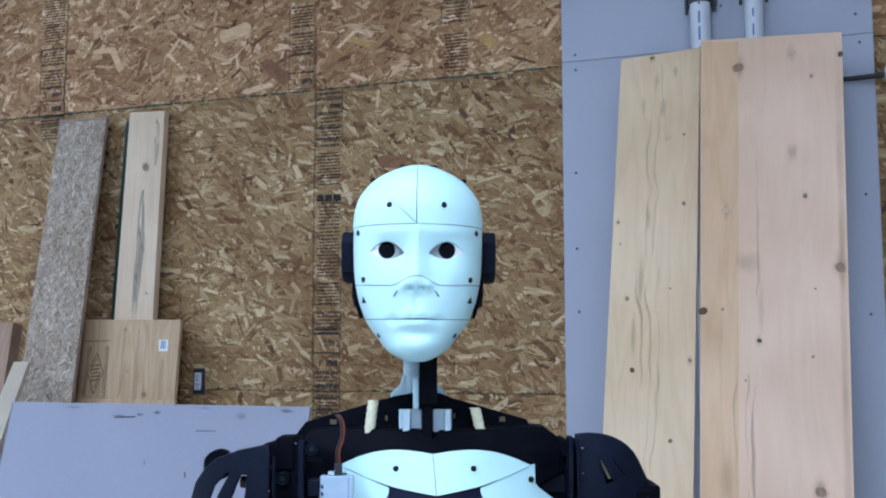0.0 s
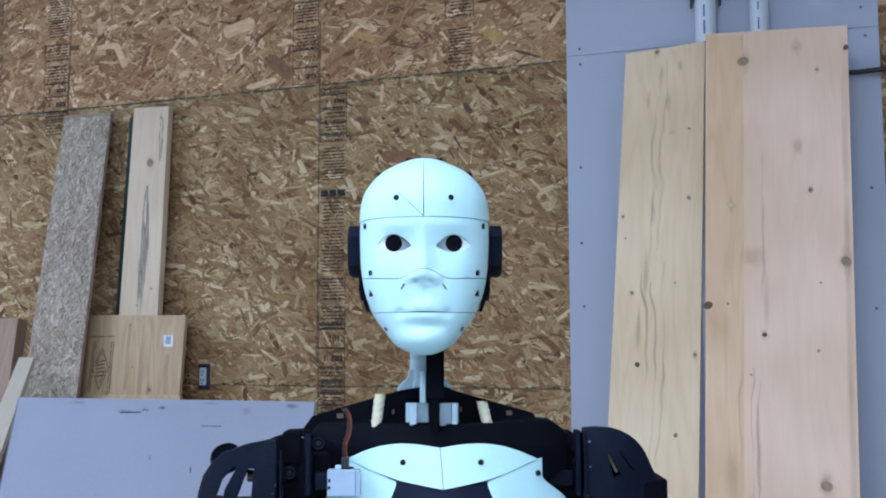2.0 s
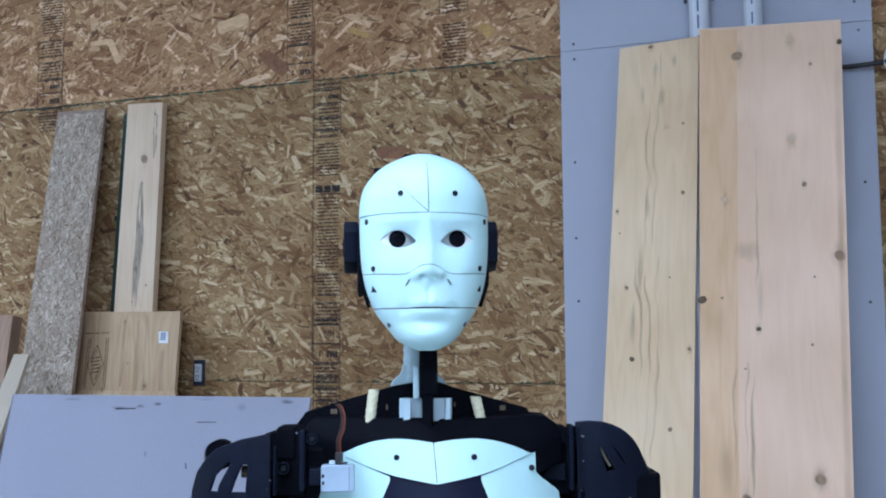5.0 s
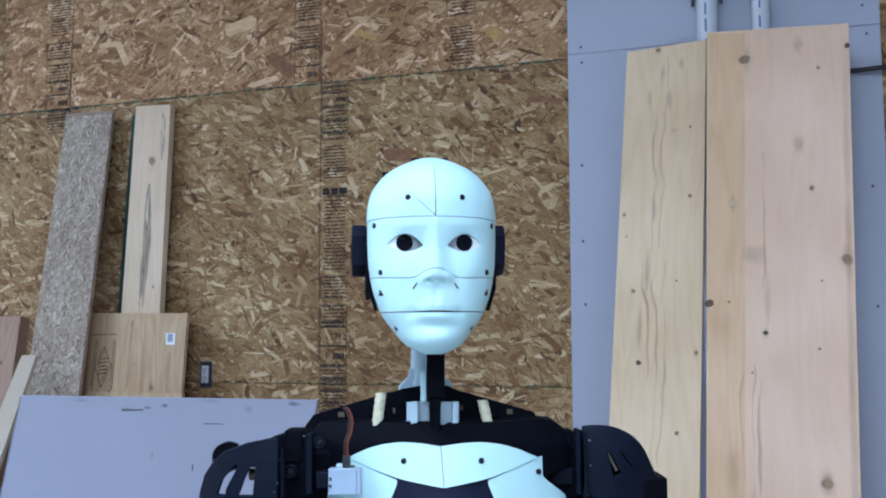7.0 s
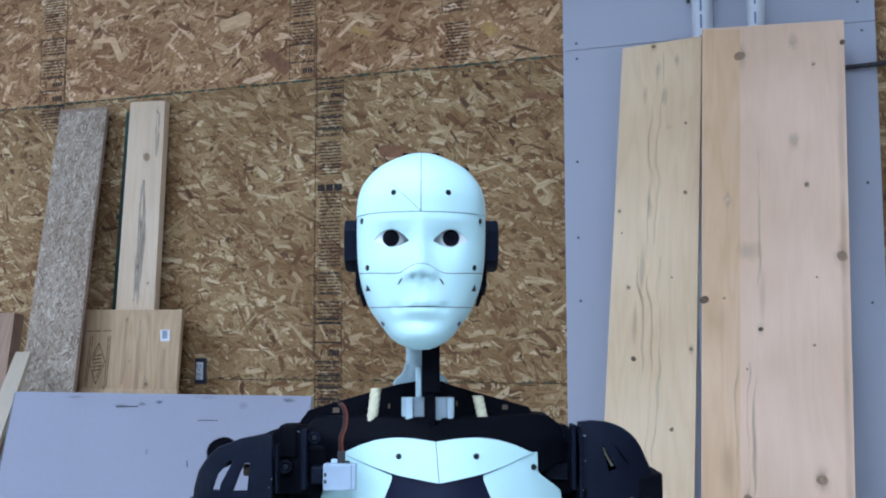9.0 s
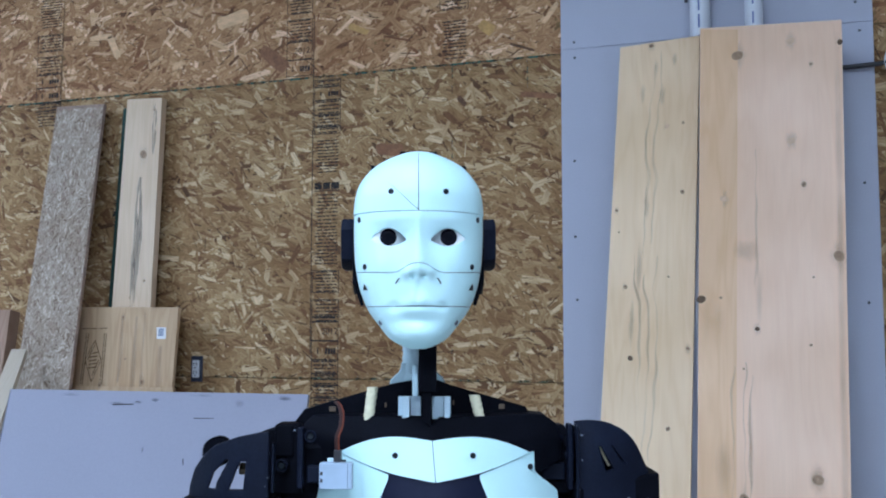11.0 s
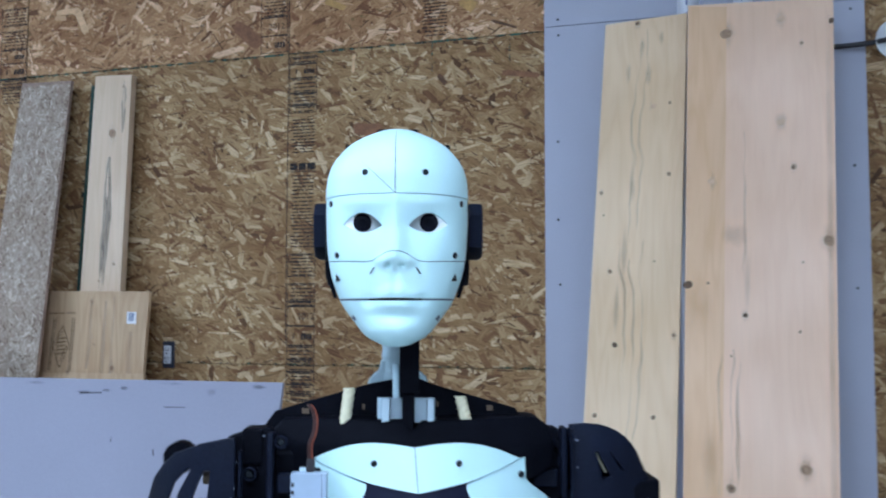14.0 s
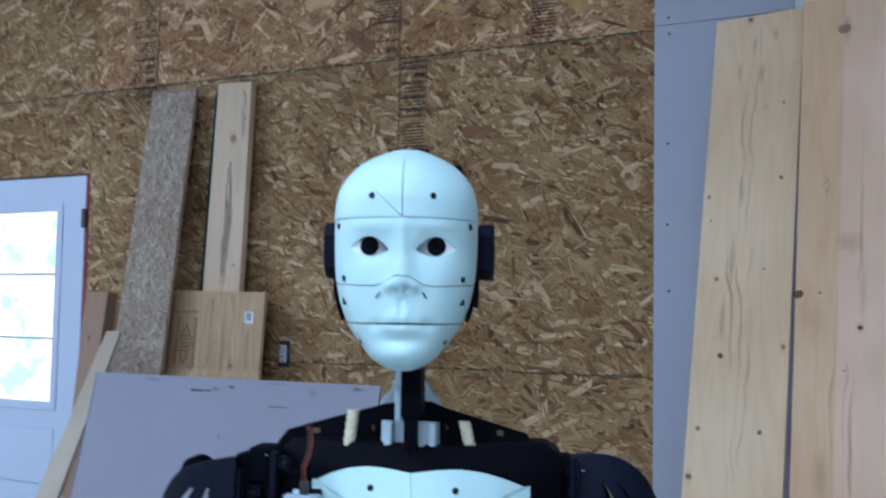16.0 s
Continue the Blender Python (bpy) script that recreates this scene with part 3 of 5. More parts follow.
def stamps():
    wall = bpy.data.objects["wall_north"]
    stamp(wall, -1.362, 2.425, 0.118, [(0.03, "b"), (0.055, "n"), (0.06, "b"), (0.05, "b"), (0.03, "b"), (0.02, "s"), (0.04, "t"), (0.05, "t"), (0.05, "t"),
          (0.035, "s"), (0.033, "h"), (0.012, "s"), (0.07, "t"), (0.06, "t"), (0.05, "t"), (0.07, "t"), (0.04, "t"), (0.02, "s"), (0.09, "b"), (0.025, "s"),
          (0.07, "b"), (0.02, "b"), (0.075, "y"), (0.075, "n"), (0.055, "b"), (0.045, "b"), (0.05, "b"), (0.035, "b"), (0.03, "b")], 3)
    stamp(wall, -1.492, 2.80, 0.118, [(0.09, "b"), (0.022, "s"), (0.095, "b"), (0.075, "y"), (0.07, "n")], 5)
    stamp(wall, -2.768, 2.98, 0.138, [(0.2, "t"), (0.03, "s"), (0.08, "b"), (0.02, "s"), (0.085, "b"), (0.06, "n"), (0.07, "n"), (0.04, "b"), (0.07, "t")], 6)
    stamp(wall, -0.822, 2.79, 0.118, [(0.05, "t"), (0.085, "b"), (0.04, "s"), (0.05, "t"), (0.065, "t"), (0.045, "t"), (0.03, "s")], 8)
    stamp(wall, -2.335, 1.98, 0.075, [(0.05, "t"), (0.03, "h"), (0.05, "t"), (0.06, "t")], 9)
    # the year that can be read on two of the strips
    cu = bpy.data.curves.new("year", "FONT")
    cu.body, cu.size, cu.extrude = "2012", 0.036, 0.0001
    ob = new("year_text", cu)
    me = bpy.data.meshes.new_from_object(ob.evaluated_get(bpy.context.evaluated_depsgraph_get()))
    bpy.data.objects.remove(ob)
    me.materials.append(M["ink"])
    for x, z in ((-1.318, 1.395), (-1.457, 2.543)):
        t = new("year_print", me)
        t.matrix_world = pose(x, WALL - 0.0024, z, 90, 0, 0)
        t.parent = wall


# ---- leaning boards and wall fittings ----
def slab(tl, tr, bl, br, thick, bevel=0.0015):
    """A board from the four corners of its front face (seen from the room), thick to the back."""
    tl, tr, bl, br = map(Vector, (tl, tr, bl, br))
    n = (br - bl).cross(tl - bl).normalized() * -thick
    bm = bmesh.new()
    f = [bm.verts.new(p) for p in (bl, br, tr, tl)]
    b = [bm.verts.new(p + n) for p in (bl, br, tr, tl)]
    bm.faces.new(f)
    bm.faces.new(b[::-1])
    for i in range(4):
        bm.faces.new((f[i], b[i], b[(i + 1) % 4], f[(i + 1) % 4]))
    bmesh.ops.recalc_face_normals(bm, faces=bm.faces)
    bmesh.ops.bevel(bm, geom=list(bm.edges), offset=bevel, segments=2, affect="EDGES", profile=0.5)
    return bm


def on_face(tl, tr, bl, br, u, z, out=0.0):
    """The point of a board's face at the share u of its width and the height z."""
    tl, tr, bl, br = map(Vector, (tl, tr, bl, br))
    v = (z - bl.z) / (tl.z - bl.z)
    p = bl.lerp(tl, v).lerp(br.lerp(tr, v), u)
    n = (br - bl).cross(tl - bl).normalized()
    return p + n * out, n


def soft_spot(face, u, z, wide, high, out, seed):
    """A patch that fades to its rim: its half width and half height on a board's face."""
    p, n = on_face(*face, u, z, out)
    up = (on_face(*face, u, z + 0.1, out)[0] - p).normalized()
    side = up.cross(n).normalized()
    rnd, bm = random.Random(seed), bmesh.new()
    uv = bm.loops.layers.uv.new("UVMap")
    mid = bm.verts.new(p)
    rim = [bm.verts.new(p + side * wide * math.cos(a) * rnd.uniform(0.75, 1.15) + up * high * math.sin(a) * rnd.uniform(0.8, 1.1)) for a in [2 * math.pi * k / 20 for k in range(20)]]
    for k in range(20):
        f = bm.faces.new((mid, rim[k], rim[(k + 1) % 20]))
        for loop, d in zip(f.loops, (0.0, 1.0, 1.0)):
            loop[uv].uv = (d, 0)
    return bm


def soft_band(face, rows, out):
    """A band along rows of (share of the width, height, half width as a share), fading to both sides."""
    bm = bmesh.new()
    uv = bm.loops.layers.uv.new("UVMap")
    cols = [[bm.verts.new(on_face(*face, u + k * h, z, out)[0]) for k in (-1, 0, 1)] for u, z, h in rows]
    for a, b in zip(cols, cols[1:]):
        for k in (0, 1):
            f = bm.faces.new((a[k], a[k + 1], b[k + 1], b[k]))
            for loop, d in zip(f.loops, (k - 1, k, k, k - 1)):
                loop[uv].uv = (d, 0)
    return bm


def knots(parent, corners, spots):
    for u, z, r, material in spots:
        r *= 0.88
        p, n = on_face(*corners, u, z)
        bm = bmesh.new()
        rnd = random.Random(int(u * 1000 + z * 77))
        q = n.to_track_quat("Z", "Y").to_matrix()
        rim = []
        for k in range(16):
            a = 2 * math.pi * k / 16
            rr = r * (1 + 0.1 * math.sin(2 * a + u * 50) + rnd.uniform(-0.04, 0.04))
            rim.append(bm.verts.new(p + n * 0.0004 + q @ Vector((rr * math.cos(a), rr * math.sin(a), 0))))
        mid = bm.verts.new(p + n * 0.0008)
        for k in range(16):
            bm.faces.new((rim[k], rim[(k + 1) % 16], mid))
        knot = part("knot", bm, material, parent)
        if r > 0.005:
            part("knot_halo", soft_spot(corners, u, z, 2.1 * r, 4.0 * r, 0.0002, int(u * 1000)), "figure", parent, "darker bent grain round a knot")
        if material == "knot" and 0.0055 < r < 0.014:
            bm = bmesh.new()
            c = p + n * 0.0011 + q @ Vector((0.2 * r * math.cos(u * 40), 0.2 * r * math.sin(u * 40), 0))
            bm.faces.new([bm.verts.new(c + q @ Vector((r * 0.38 * math.cos(t), r * 0.3 * rnd.uniform(0.8, 1.2) * math.sin(t), 0))) for t in [2 * math.pi * k / 10 for k in range(10)]])
            part("knot_heart", bm, "knot_dark", knot)


def board(name, label, corners, thick, material, spots=(), category="board"):
    ob = tagged(empty(name), label, category)
    part("plank", slab(*corners, thick), material, ob)
    knots(ob, corners, spots)
    return ob


BIG = ((0.184, 3.33, 2.421), (0.627, 3.33, 2.404), (0.160, 2.917, 0.0), (0.581, 2.917, 0.0))
SMALL = ((-0.098, 3.41, 2.405), (0.1755, 3.41, 2.421), (-0.169, 2.938, 0.0), (0.127, 2.938, 0.0))
STRIP = ((-2.589, 3.47, 2.395), (-2.338, 3.47, 2.389), (-2.588, 3.095, 0.0), (-2.291, 3.095, 0.0))
STUD = ((-2.230, 3.485, 2.403), (-2.054, 3.485, 2.396), (-2.264, 3.363, 0.0), (-2.048, 3.363, 0.0))
BLOCK = ((-2.388, 3.42, 1.509), (-1.902, 3.42, 1.504), (-2.426, 3.304, 0.0), (-1.926, 3.304, 0.0))
LEDGE = ((-2.375, 3.37, 1.181), (-1.884, 3.37, 1.184), (-2.36, 3.174, 0.0), (-1.867, 3.174, 0.0))
SHEET = ((-2.097, 2.721, 1.205), (-0.989, 2.790, 1.205), (-2.085, 2.421, 0.0), (-0.985, 2.490, 0.0))


def boards():
    K, D, Pl = "knot", "knot_dark", "knot_pale"
    board("plywood_board", "wide pale plywood board with knots leaning on pipes", BIG, 0.018, "pine_big",
          [(0.272, 2.315, 0.019, K), (0.648, 2.357, 0.013, Pl), (0.786, 2.273, 0.006, K), (0.985, 2.343, 0.010, D), (0.645, 2.016, 0.013, Pl), (0.728, 1.871, 0.009, K), (0.952, 1.643, 0.018, K),
           (0.783, 1.577, 0.004, K), (0.019, 1.504, 0.015, D), (0.157, 1.51, 0.005, K), (0.174, 1.828, 0.012, Pl), (0.406, 1.415, 0.008, D), (0.313, 1.293, 0.004, K), (0.76, 1.37, 0.005, K), (0.793, 0.979, 0.017, K), (0.793, 0.98, 0.0105, Pl), (0.315, 0.914, 0.014, K)])
    board("plywood_board", "narrow fir plywood board leaning against the grey wall", SMALL, 0.018, "pine_small",
          [(0.402, 2.392, 0.009, K), (0.629, 2.09, 0.010, Pl), (0.824, 2.096, 0.006, K), (0.835, 1.855, 0.008, K), (0.062, 1.81, 0.006, K), (0.102, 1.734, 0.004, K), (0.21, 1.548, 0.008, K), (0.703, 1.574, 0.007, K),
           (0.307, 1.315, 0.011, D), (0.939, 1.341, 0.007, K), (0.12, 1.1, 0.008, K), (0.745, 1.095, 0.008, K), (0.06, 0.96, 0.01, K)])
    big, small = bpy.data.objects["plywood_board"], bpy.data.objects["plywood_board.001"]
    bm = bmesh.new()
    bm.faces.new([bm.verts.new(on_face(*BIG, u, z, 0.0003)[0]) for u, z in ((0.004, 0.004), (0.255, 0.004), (0.275, 2.408), (0.004, 2.416))])
    part("veneer_strip", bm, "veneer", big, "yellower strip of veneer")
    part("warm_edge", soft_band(BIG, [(0.965, 0.02, 0.034), (0.965, 1.2, 0.034), (0.965, 2.38, 0.034)], 0.0004), "figure", big, "warm brown strip along the edge")
    for k, (u, z, a, h) in enumerate(((0.34, 1.66, 0.05, 0.05), (0.42, 1.52, 0.014, 0.12), (0.10, 1.42, 0.05, 0.10), (0.18, 1.0, 0.04, 0.12), (0.36, 1.05, 0.012, 0.15))):
        part("grain_cloud", soft_spot(BIG, u, z, a, h, 0.0006, 90 + k), "figure", big, "faint cloud of darker grain")
    for k, (u, z, a, h) in enumerate(((0.47, 2.30, 0.012, 0.05), (0.56, 2.20, 0.016, 0.05), (0.70, 2.33, 0.012, 0.03), (0.32, 2.22, 0.012, 0.05), (0.42, 1.82, 0.012, 0.07), (0.36, 1.60, 0.014, 0.12), (0.62, 1.56, 0.014, 0.07), (0.30, 1.42, 0.012, 0.10))):
        part("grain_cloud", soft_spot(SMALL, u, z, a, h, 0.0005, 120 + k), "figure", small, "faint cloud of darker grain")
    # families of wavy growth lines down both boards: middle, heights, drift, and the lines' offsets
    families = ((SMALL, small, 0.50, 1.62, 2.37, 0.045, (-0.07, 0.0)), (SMALL, small, 0.52, 0.85, 1.72, 0.04, (-0.14, -0.04, 0.06)),
                (BIG, big, 0.40, 1.45, 2.0, 0.018, (0.0,)), (BIG, big, 0.29, 0.85, 1.35, 0.02, (-0.04, 0.02, 0.05)))
    for k, (face, on, u, z0, z1, amp, offsets) in enumerate(families):
        rnd = random.Random(40 + k)
        waves = [(f, rnd.uniform(0, 6), 1 / (1 + 0.045 * f)) for f in (5, 9, 14, 23, 37, 61)]
        for j, off in enumerate(offsets):
            e0, e1, ph = rnd.uniform(0, 0.2) * (z1 - z0), rnd.uniform(0, 0.2) * (z1 - z0), rnd.uniform(0, 6)
            rows = []
            for i in range(110):
                q = i / 109
                z = z0 + e0 + (z1 - z0 - e0 - e1) * q
                c = u + off * (1 + 0.3 * math.sin(4 * z + k)) + amp * sum(w * math.sin(f * z + p + 0.55 * j) for f, p, w in waves) * 0.55
                h = (0.018 + 0.010 * math.sin(11 * z + ph) + 0.006 * math.sin(31 * z + ph)) * math.sin(math.pi * (0.02 + 0.96 * q)) ** 0.4 * (1.0 if face is SMALL else 0.6)
                rows.append((c, z, max(h, 0.004)))
            bm = soft_band(face, rows, 0.0007 + 0.0002 * j)
            part("growth_figure", bm, "figure", on, "wavy darker growth figure")
    ob = board("strand_board_offcut", "greyed strand board offcut leaning against the wall", STRIP, 0.018, "osb_grey_core")
    tl, tr, bl, br = map(Vector, STRIP)
    me = strand_sheet(5200, (0, 0.262, 1.0, 2.5), 0, (0.018, 0.05), (0.003, 0.009), 31, lean=80, spread=40, depth=0.0008)
    up, side = (tl - bl), (br - bl)
    nrm = side.cross(up).normalized()
    for v in me.vertices:
        k = min(v.co.z / 2.515, 0.998)
        p = bl.lerp(tl, k).lerp(br.lerp(tr, k), min(max(v.co.x / 0.262, 0.006), 0.994))
        v.co = p + nrm * (-v.co.y + 0.0002)
    strands("strand_face", me, "osb_grey", ob)
    board("pine_board", "knotty pine board with a grey heart leaning upright", STUD, 0.036, "pine_stud",
          [(0.568, 2.158, 0.020, K), (0.568, 2.158, 0.011, D), (0.489, 1.689, 0.008, D), (0.807, 2.352, 0.006, K), (0.8, 1.62, 0.006, K), (0.45, 1.55, 0.005, K)])
    stud = bpy.data.objects["pine_board"]
    for u0, u1, z0, z1, k in ((0.42, 0.62, 1.50, 2.06, 3), (0.50, 0.66, 1.6, 1.98, 4), (0.78, 0.88, 2.16, 2.38, 5)):
        rnd, left, right = random.Random(k), [], []
        for i in range(13):
            z = z0 + (z1 - z0) * i / 12
            w = math.sin(math.pi * (i + 0.3) / 12.6) ** 0.5
            c = (u0 + u1) / 2 + rnd.uniform(-0.02, 0.02)
            h = (u1 - u0) / 2 * w
            left.append((c - h, z))
            right.append((c + h, z))
        bm = bmesh.new()
        a = [bm.verts.new(on_face(*STUD, u, z, 0.0003 + 0.0002 * k)[0]) for u, z in left]
        b = [bm.verts.new(on_face(*STUD, u, z, 0.0003 + 0.0002 * k)[0]) for u, z in right]
        for i in range(12):
            bm.faces.new((a[i], b[i], b[i + 1], a[i + 1]))
        part("heart_stain", bm, "heart", stud, "grey heartwood stain")
    g = tagged(empty("green_edged_offcut"), "strand board offcut with dark green sealed edge", "board")
    part("plank", slab((-2.279, 3.523, 2.375), (-2.12, 3.523, 2.375), (-2.329, 3.42, 0.0), (-2.15, 3.42, 0.0), 0.010), "green", g)
    b = board("pine_shelf", "short pine shelf board with paper label and branded mark", BLOCK, 0.02, "pine_panel",
              [(0.456, 1.467, 0.007, K), (0.705, 1.205, 0.012, K), (0.516, 1.296, 0.005, K)])
    for u, w, z0, z1 in ((0.46, 0.03, 1.2, 1.46), (0.60, 0.035, 1.0, 1.47), (0.68, 0.02, 1.0, 1.49), (0.86, 0.05, 1.0, 1.35)):
        part("heart_streak", soft_band(BLOCK, [(u, z0, w * 0.6), (u + 0.01, 0.5 * (z0 + z1), w), (u - 0.005, z1, w * 0.5)], 0.0005), "figure", b, "darker heartwood streak")
    pts = [on_face(*BLOCK, u, z, 0.001)[0] for u, z in ((0.812, 1.380), (0.902, 1.380), (0.895, 1.427), (0.803, 1.427))]
    bm = bmesh.new()
    bm.faces.new([bm.verts.new(p) for p in pts])
    part("paper_label", bm, "paper", b, "small white paper label")
    bm = bmesh.new()
    for i in range(4):
        z = 1.419 - i * 0.008
        bm.faces.new([bm.verts.new(on_face(*BLOCK, u, q, 0.0018)[0]) for u, q in ((0.825, z - 0.003), (0.878, z - 0.003), (0.878, z + 0.003), (0.825, z + 0.003))])
    part("label_print", bm, "label_ink", b, "grey printed bars")
    bm = bmesh.new()

    def line(u0, z0, u1, z1, w=0.0022):
        p, q = on_face(*BLOCK, u0, z0, 0.0008)[0], on_face(*BLOCK, u1, z1, 0.0008)[0]
        n = on_face(*BLOCK, 0.5, 1.3)[1]
        s = (q - p).cross(n).normalized() * w
        bm.faces.new([bm.verts.new(v) for v in (p - s, q - s, q + s, p + s)])
    for u in (0.085, 0.105, 0.285, 0.305):
        line(u, 1.19, u + (0.0 if u > 0.2 else 0.015), 1.40)
    line(0.05, 1.418, 0.31, 1.421)
    for a, c in (((0.11, 1.29), (0.195, 1.37)), ((0.195, 1.37), (0.275, 1.29)), ((0.275, 1.29), (0.195, 1.20)), ((0.195, 1.20), (0.11, 1.29)), ((0.135, 1.29), (0.195, 1.35)), ((0.25, 1.29), (0.195, 1.225))):
        line(*a, *c)
    for z in (1.315, 1.30, 1.285, 1.27, 1.255):
        line(0.155, z, 0.235, z + 0.006, 0.003)
    part("brand_mark", bm, "brown_ink", b, "brown diamond brand mark")
    board("pine_shelf", "pine shelf board edge behind the drywall sheet", LEDGE, 0.02, "pine_panel", [(0.28, 1.186, 0.008, K)])
    s = tagged(empty("drywall_sheet"), "grey drywall sheet with scuffs leaning on the boards", "drywall sheet")
    part("sheet", slab(*SHEET, 0.0127, 0.001), "sheet", s)
    for u0, z0, u1, z1, w in ((0.651, 1.123, 0.715, 1.124, 0.0022), (0.372, 1.160, 0.444, 1.163, 0.0035), (0.444, 1.163, 0.46, 1.178, 0.002), (0.636, 0.997, 0.64, 0.978, 0.003)):
        p, q = on_face(*SHEET, u0, z0, 0.0006)[0], on_face(*SHEET, u1, z1, 0.0006)[0]
        n = on_face(*SHEET, 0.5, 1.0)[1]
        t = (q - p).cross(n).normalized() * w * 0.6
        bm = bmesh.new()
        bm.faces.new([bm.verts.new(v) for v in (p - t, q - t, q + t, p + t)])
        part("scuff", bm, "ink", s, "dark scuff mark")
    for k, (u, z, a, h) in enumerate(((0.79, 1.172, 0.024, 0.016), (0.515, 1.178, 0.022, 0.008), (0.46, 1.170, 0.02, 0.008), (0.39, 1.165, 0.04, 0.006), (0.50, 1.02, 0.006, 0.014), (0.22, 1.19, 0.05, 0.008), (0.66, 1.195, 0.06, 0.006), (0.93, 1.19, 0.03, 0.010))):
        part("smudge", soft_spot(SHEET, u, z, a, h, 0.0008, 300 + k), "smudge", s, "soft grey smudge")
    part("paper_edge", soft_band(SHEET, [(0.003, 1.2015, 0.004), (0.003, 1.1, 0.004), (0.003, 0.4, 0.004)], 0.0007), "smudge", s, "rubbed edge of the sheet")
    board("plywood_offcut", "old brown plywood offcut leaning by the door", ((-2.819, 3.35, 1.499), (-2.690, 3.35, 1.499), (-2.665, 3.05, 0.0), (-2.610, 3.05, 0.0)), 0.06, "ply_old", [(0.4, 1.3, 0.01, D)])
    board("wood_strip", "pale narrow wood strip leaning behind the drywall sheet", ((-2.540, 3.20, 1.335), (-2.465, 3.20, 1.335), (-2.205, 2.165, 0.0), (-2.070, 2.165, 0.0)), 0.02, "strip")


def pipes():
    for x, r, zc in ((0.172, 0.036, 2.60), (0.352, 0.031, 2.615)):
        ob = tagged(empty("conduit_pipe"), "white plastic conduit pipe with blue printing", "pipe", "conduit pipes")
        y = DRY_Y - r - 0.004
        part("pipe", cyl((x, y, 0.0), (x, y, TOP), r, seg=32), "pvc", ob, smooth=True)
        z = 2.40
        rnd = random.Random(int(x * 100))
        while z < 3.1:
            h = rnd.uniform(0.02, 0.05)
            for a in (-1.62, ):
                bm, vs = bmesh.new(), []
                for da, zz in ((-0.09, z), (0.09, z), (0.09, z + h), (-0.09, z + h)):
                    vs.append(bm.verts.new((x + (r + 0.0006) * math.cos(a + da), y + (r + 0.0006) * math.sin(a + da), zz)))
                bm.faces.new(vs)
                part("pipe_print", bm, "pvc_ink", ob, "blue printed bar")
            z += h + rnd.uniform(0.006, 0.03)
        part("strap", cyl((x, y, zc), (x, y, zc + 0.03), r + 0.004, seg=32), "steel", ob, "dark steel strap", True)
        for s in (-1, 1):
            part("strap_ear", box(x + s * (r + 0.004) - 0.016, x + s * (r + 0.004) + 0.016, DRY_Y - 0.02, DRY_Y, zc, zc + 0.03, 0.002), "steel", ob)
            part("bolt", cyl((x + s * (r + 0.012), DRY_Y - 0.035, zc - 0.03), (x + s * (r + 0.012), DRY_Y - 0.03, zc + 0.03), 0.006, seg=10), "steel", ob)


def outlet(x, z, gangs, label):
    ob = tagged(empty("wall_outlet"), label, "outlet")
    w = 0.036 * gangs + 0.012 * (gangs - 1)
    part("box", box(x - w / 2 - 0.009, x + w / 2 + 0.009, WALL - 0.008, WALL, z - 0.053, z + 0.053, 0.003), "box_blue", ob, "dark device box rim")
    for g in range(gangs):
        cx = x - w / 2 + 0.018 + g * 0.048
        d = part("receptacle", box(cx - 0.015, cx + 0.015, WALL - 0.018, WALL - 0.006, z - 0.036, z + 0.036, 0.003), "outlet", ob, "white receptacle")
        for dz in (-0.014, 0.020):
            bm = bmesh.new()
            for dx in (-0.006, 0.006):
                add_box(bm, cx + dx - 0.0015, cx + dx + 0.0015, WALL - 0.0188, WALL - 0.0178, z + dz - 0.006, z + dz + 0.006)
            add_box(bm, cx - 0.003, cx + 0.003, WALL - 0.0188, WALL - 0.0178, z + dz - 0.017, z + dz - 0.012)
            part("slots", bm, "cable", d)


def fittings():
    outlet(-1.886, 1.253, 1, "white wall outlet in a dark box")
    outlet(0.822, 1.253, 2, "double wall outlet in a dark box")
    d = tagged(empty("wall_dish"), "round white enamel dish on a dark arm", "wall lamp")
    bm = bmesh.new()
    prof = [(0.012, 0.0), (0.03, -0.004), (0.05, -0.014), (0.060, -0.03), (0.063, -0.032), (0.064, -0.028), (0.052, -0.008), (0.03, 0.003), (0.012, 0.006)]
    rings = [[bm.verts.new((0.817 + 0.9 * r * math.cos(a), WALL - 0.03 + y, 2.297 + r * math.sin(a))) for a in [2 * math.pi * k / 40 for k in range(40)]] for r, y in prof]
    for a, b in zip(rings, rings[1:]):
        for k in range(40):
            bm.faces.new((a[k], a[(k + 1) % 40], b[(k + 1) % 40], b[k]))
    bm.faces.new(rings[0])
    bmesh.ops.recalc_face_normals(bm, faces=bm.faces)
    part("dish", bm, "enamel", d, "white enamel dish", True)
    part("arm", tube([(0.50, DRY_Y - 0.02, 2.296), (0.66, DRY_Y - 0.022, 2.291), (0.75, WALL - 0.05, 2.291), (0.835, WALL - 0.07, 2.30)], 0.0085, 12), "cable", d, "dark round arm", True)
    part("knob", cyl((0.838, WALL - 0.08, 2.30), (0.838, WALL - 0.05, 2.30), 0.013, seg=16), "cable", d)
    part("mount", cyl((0.817, WALL - 0.03, 2.297), (0.817, WALL, 2.297), 0.03, seg=20), "cable", d)


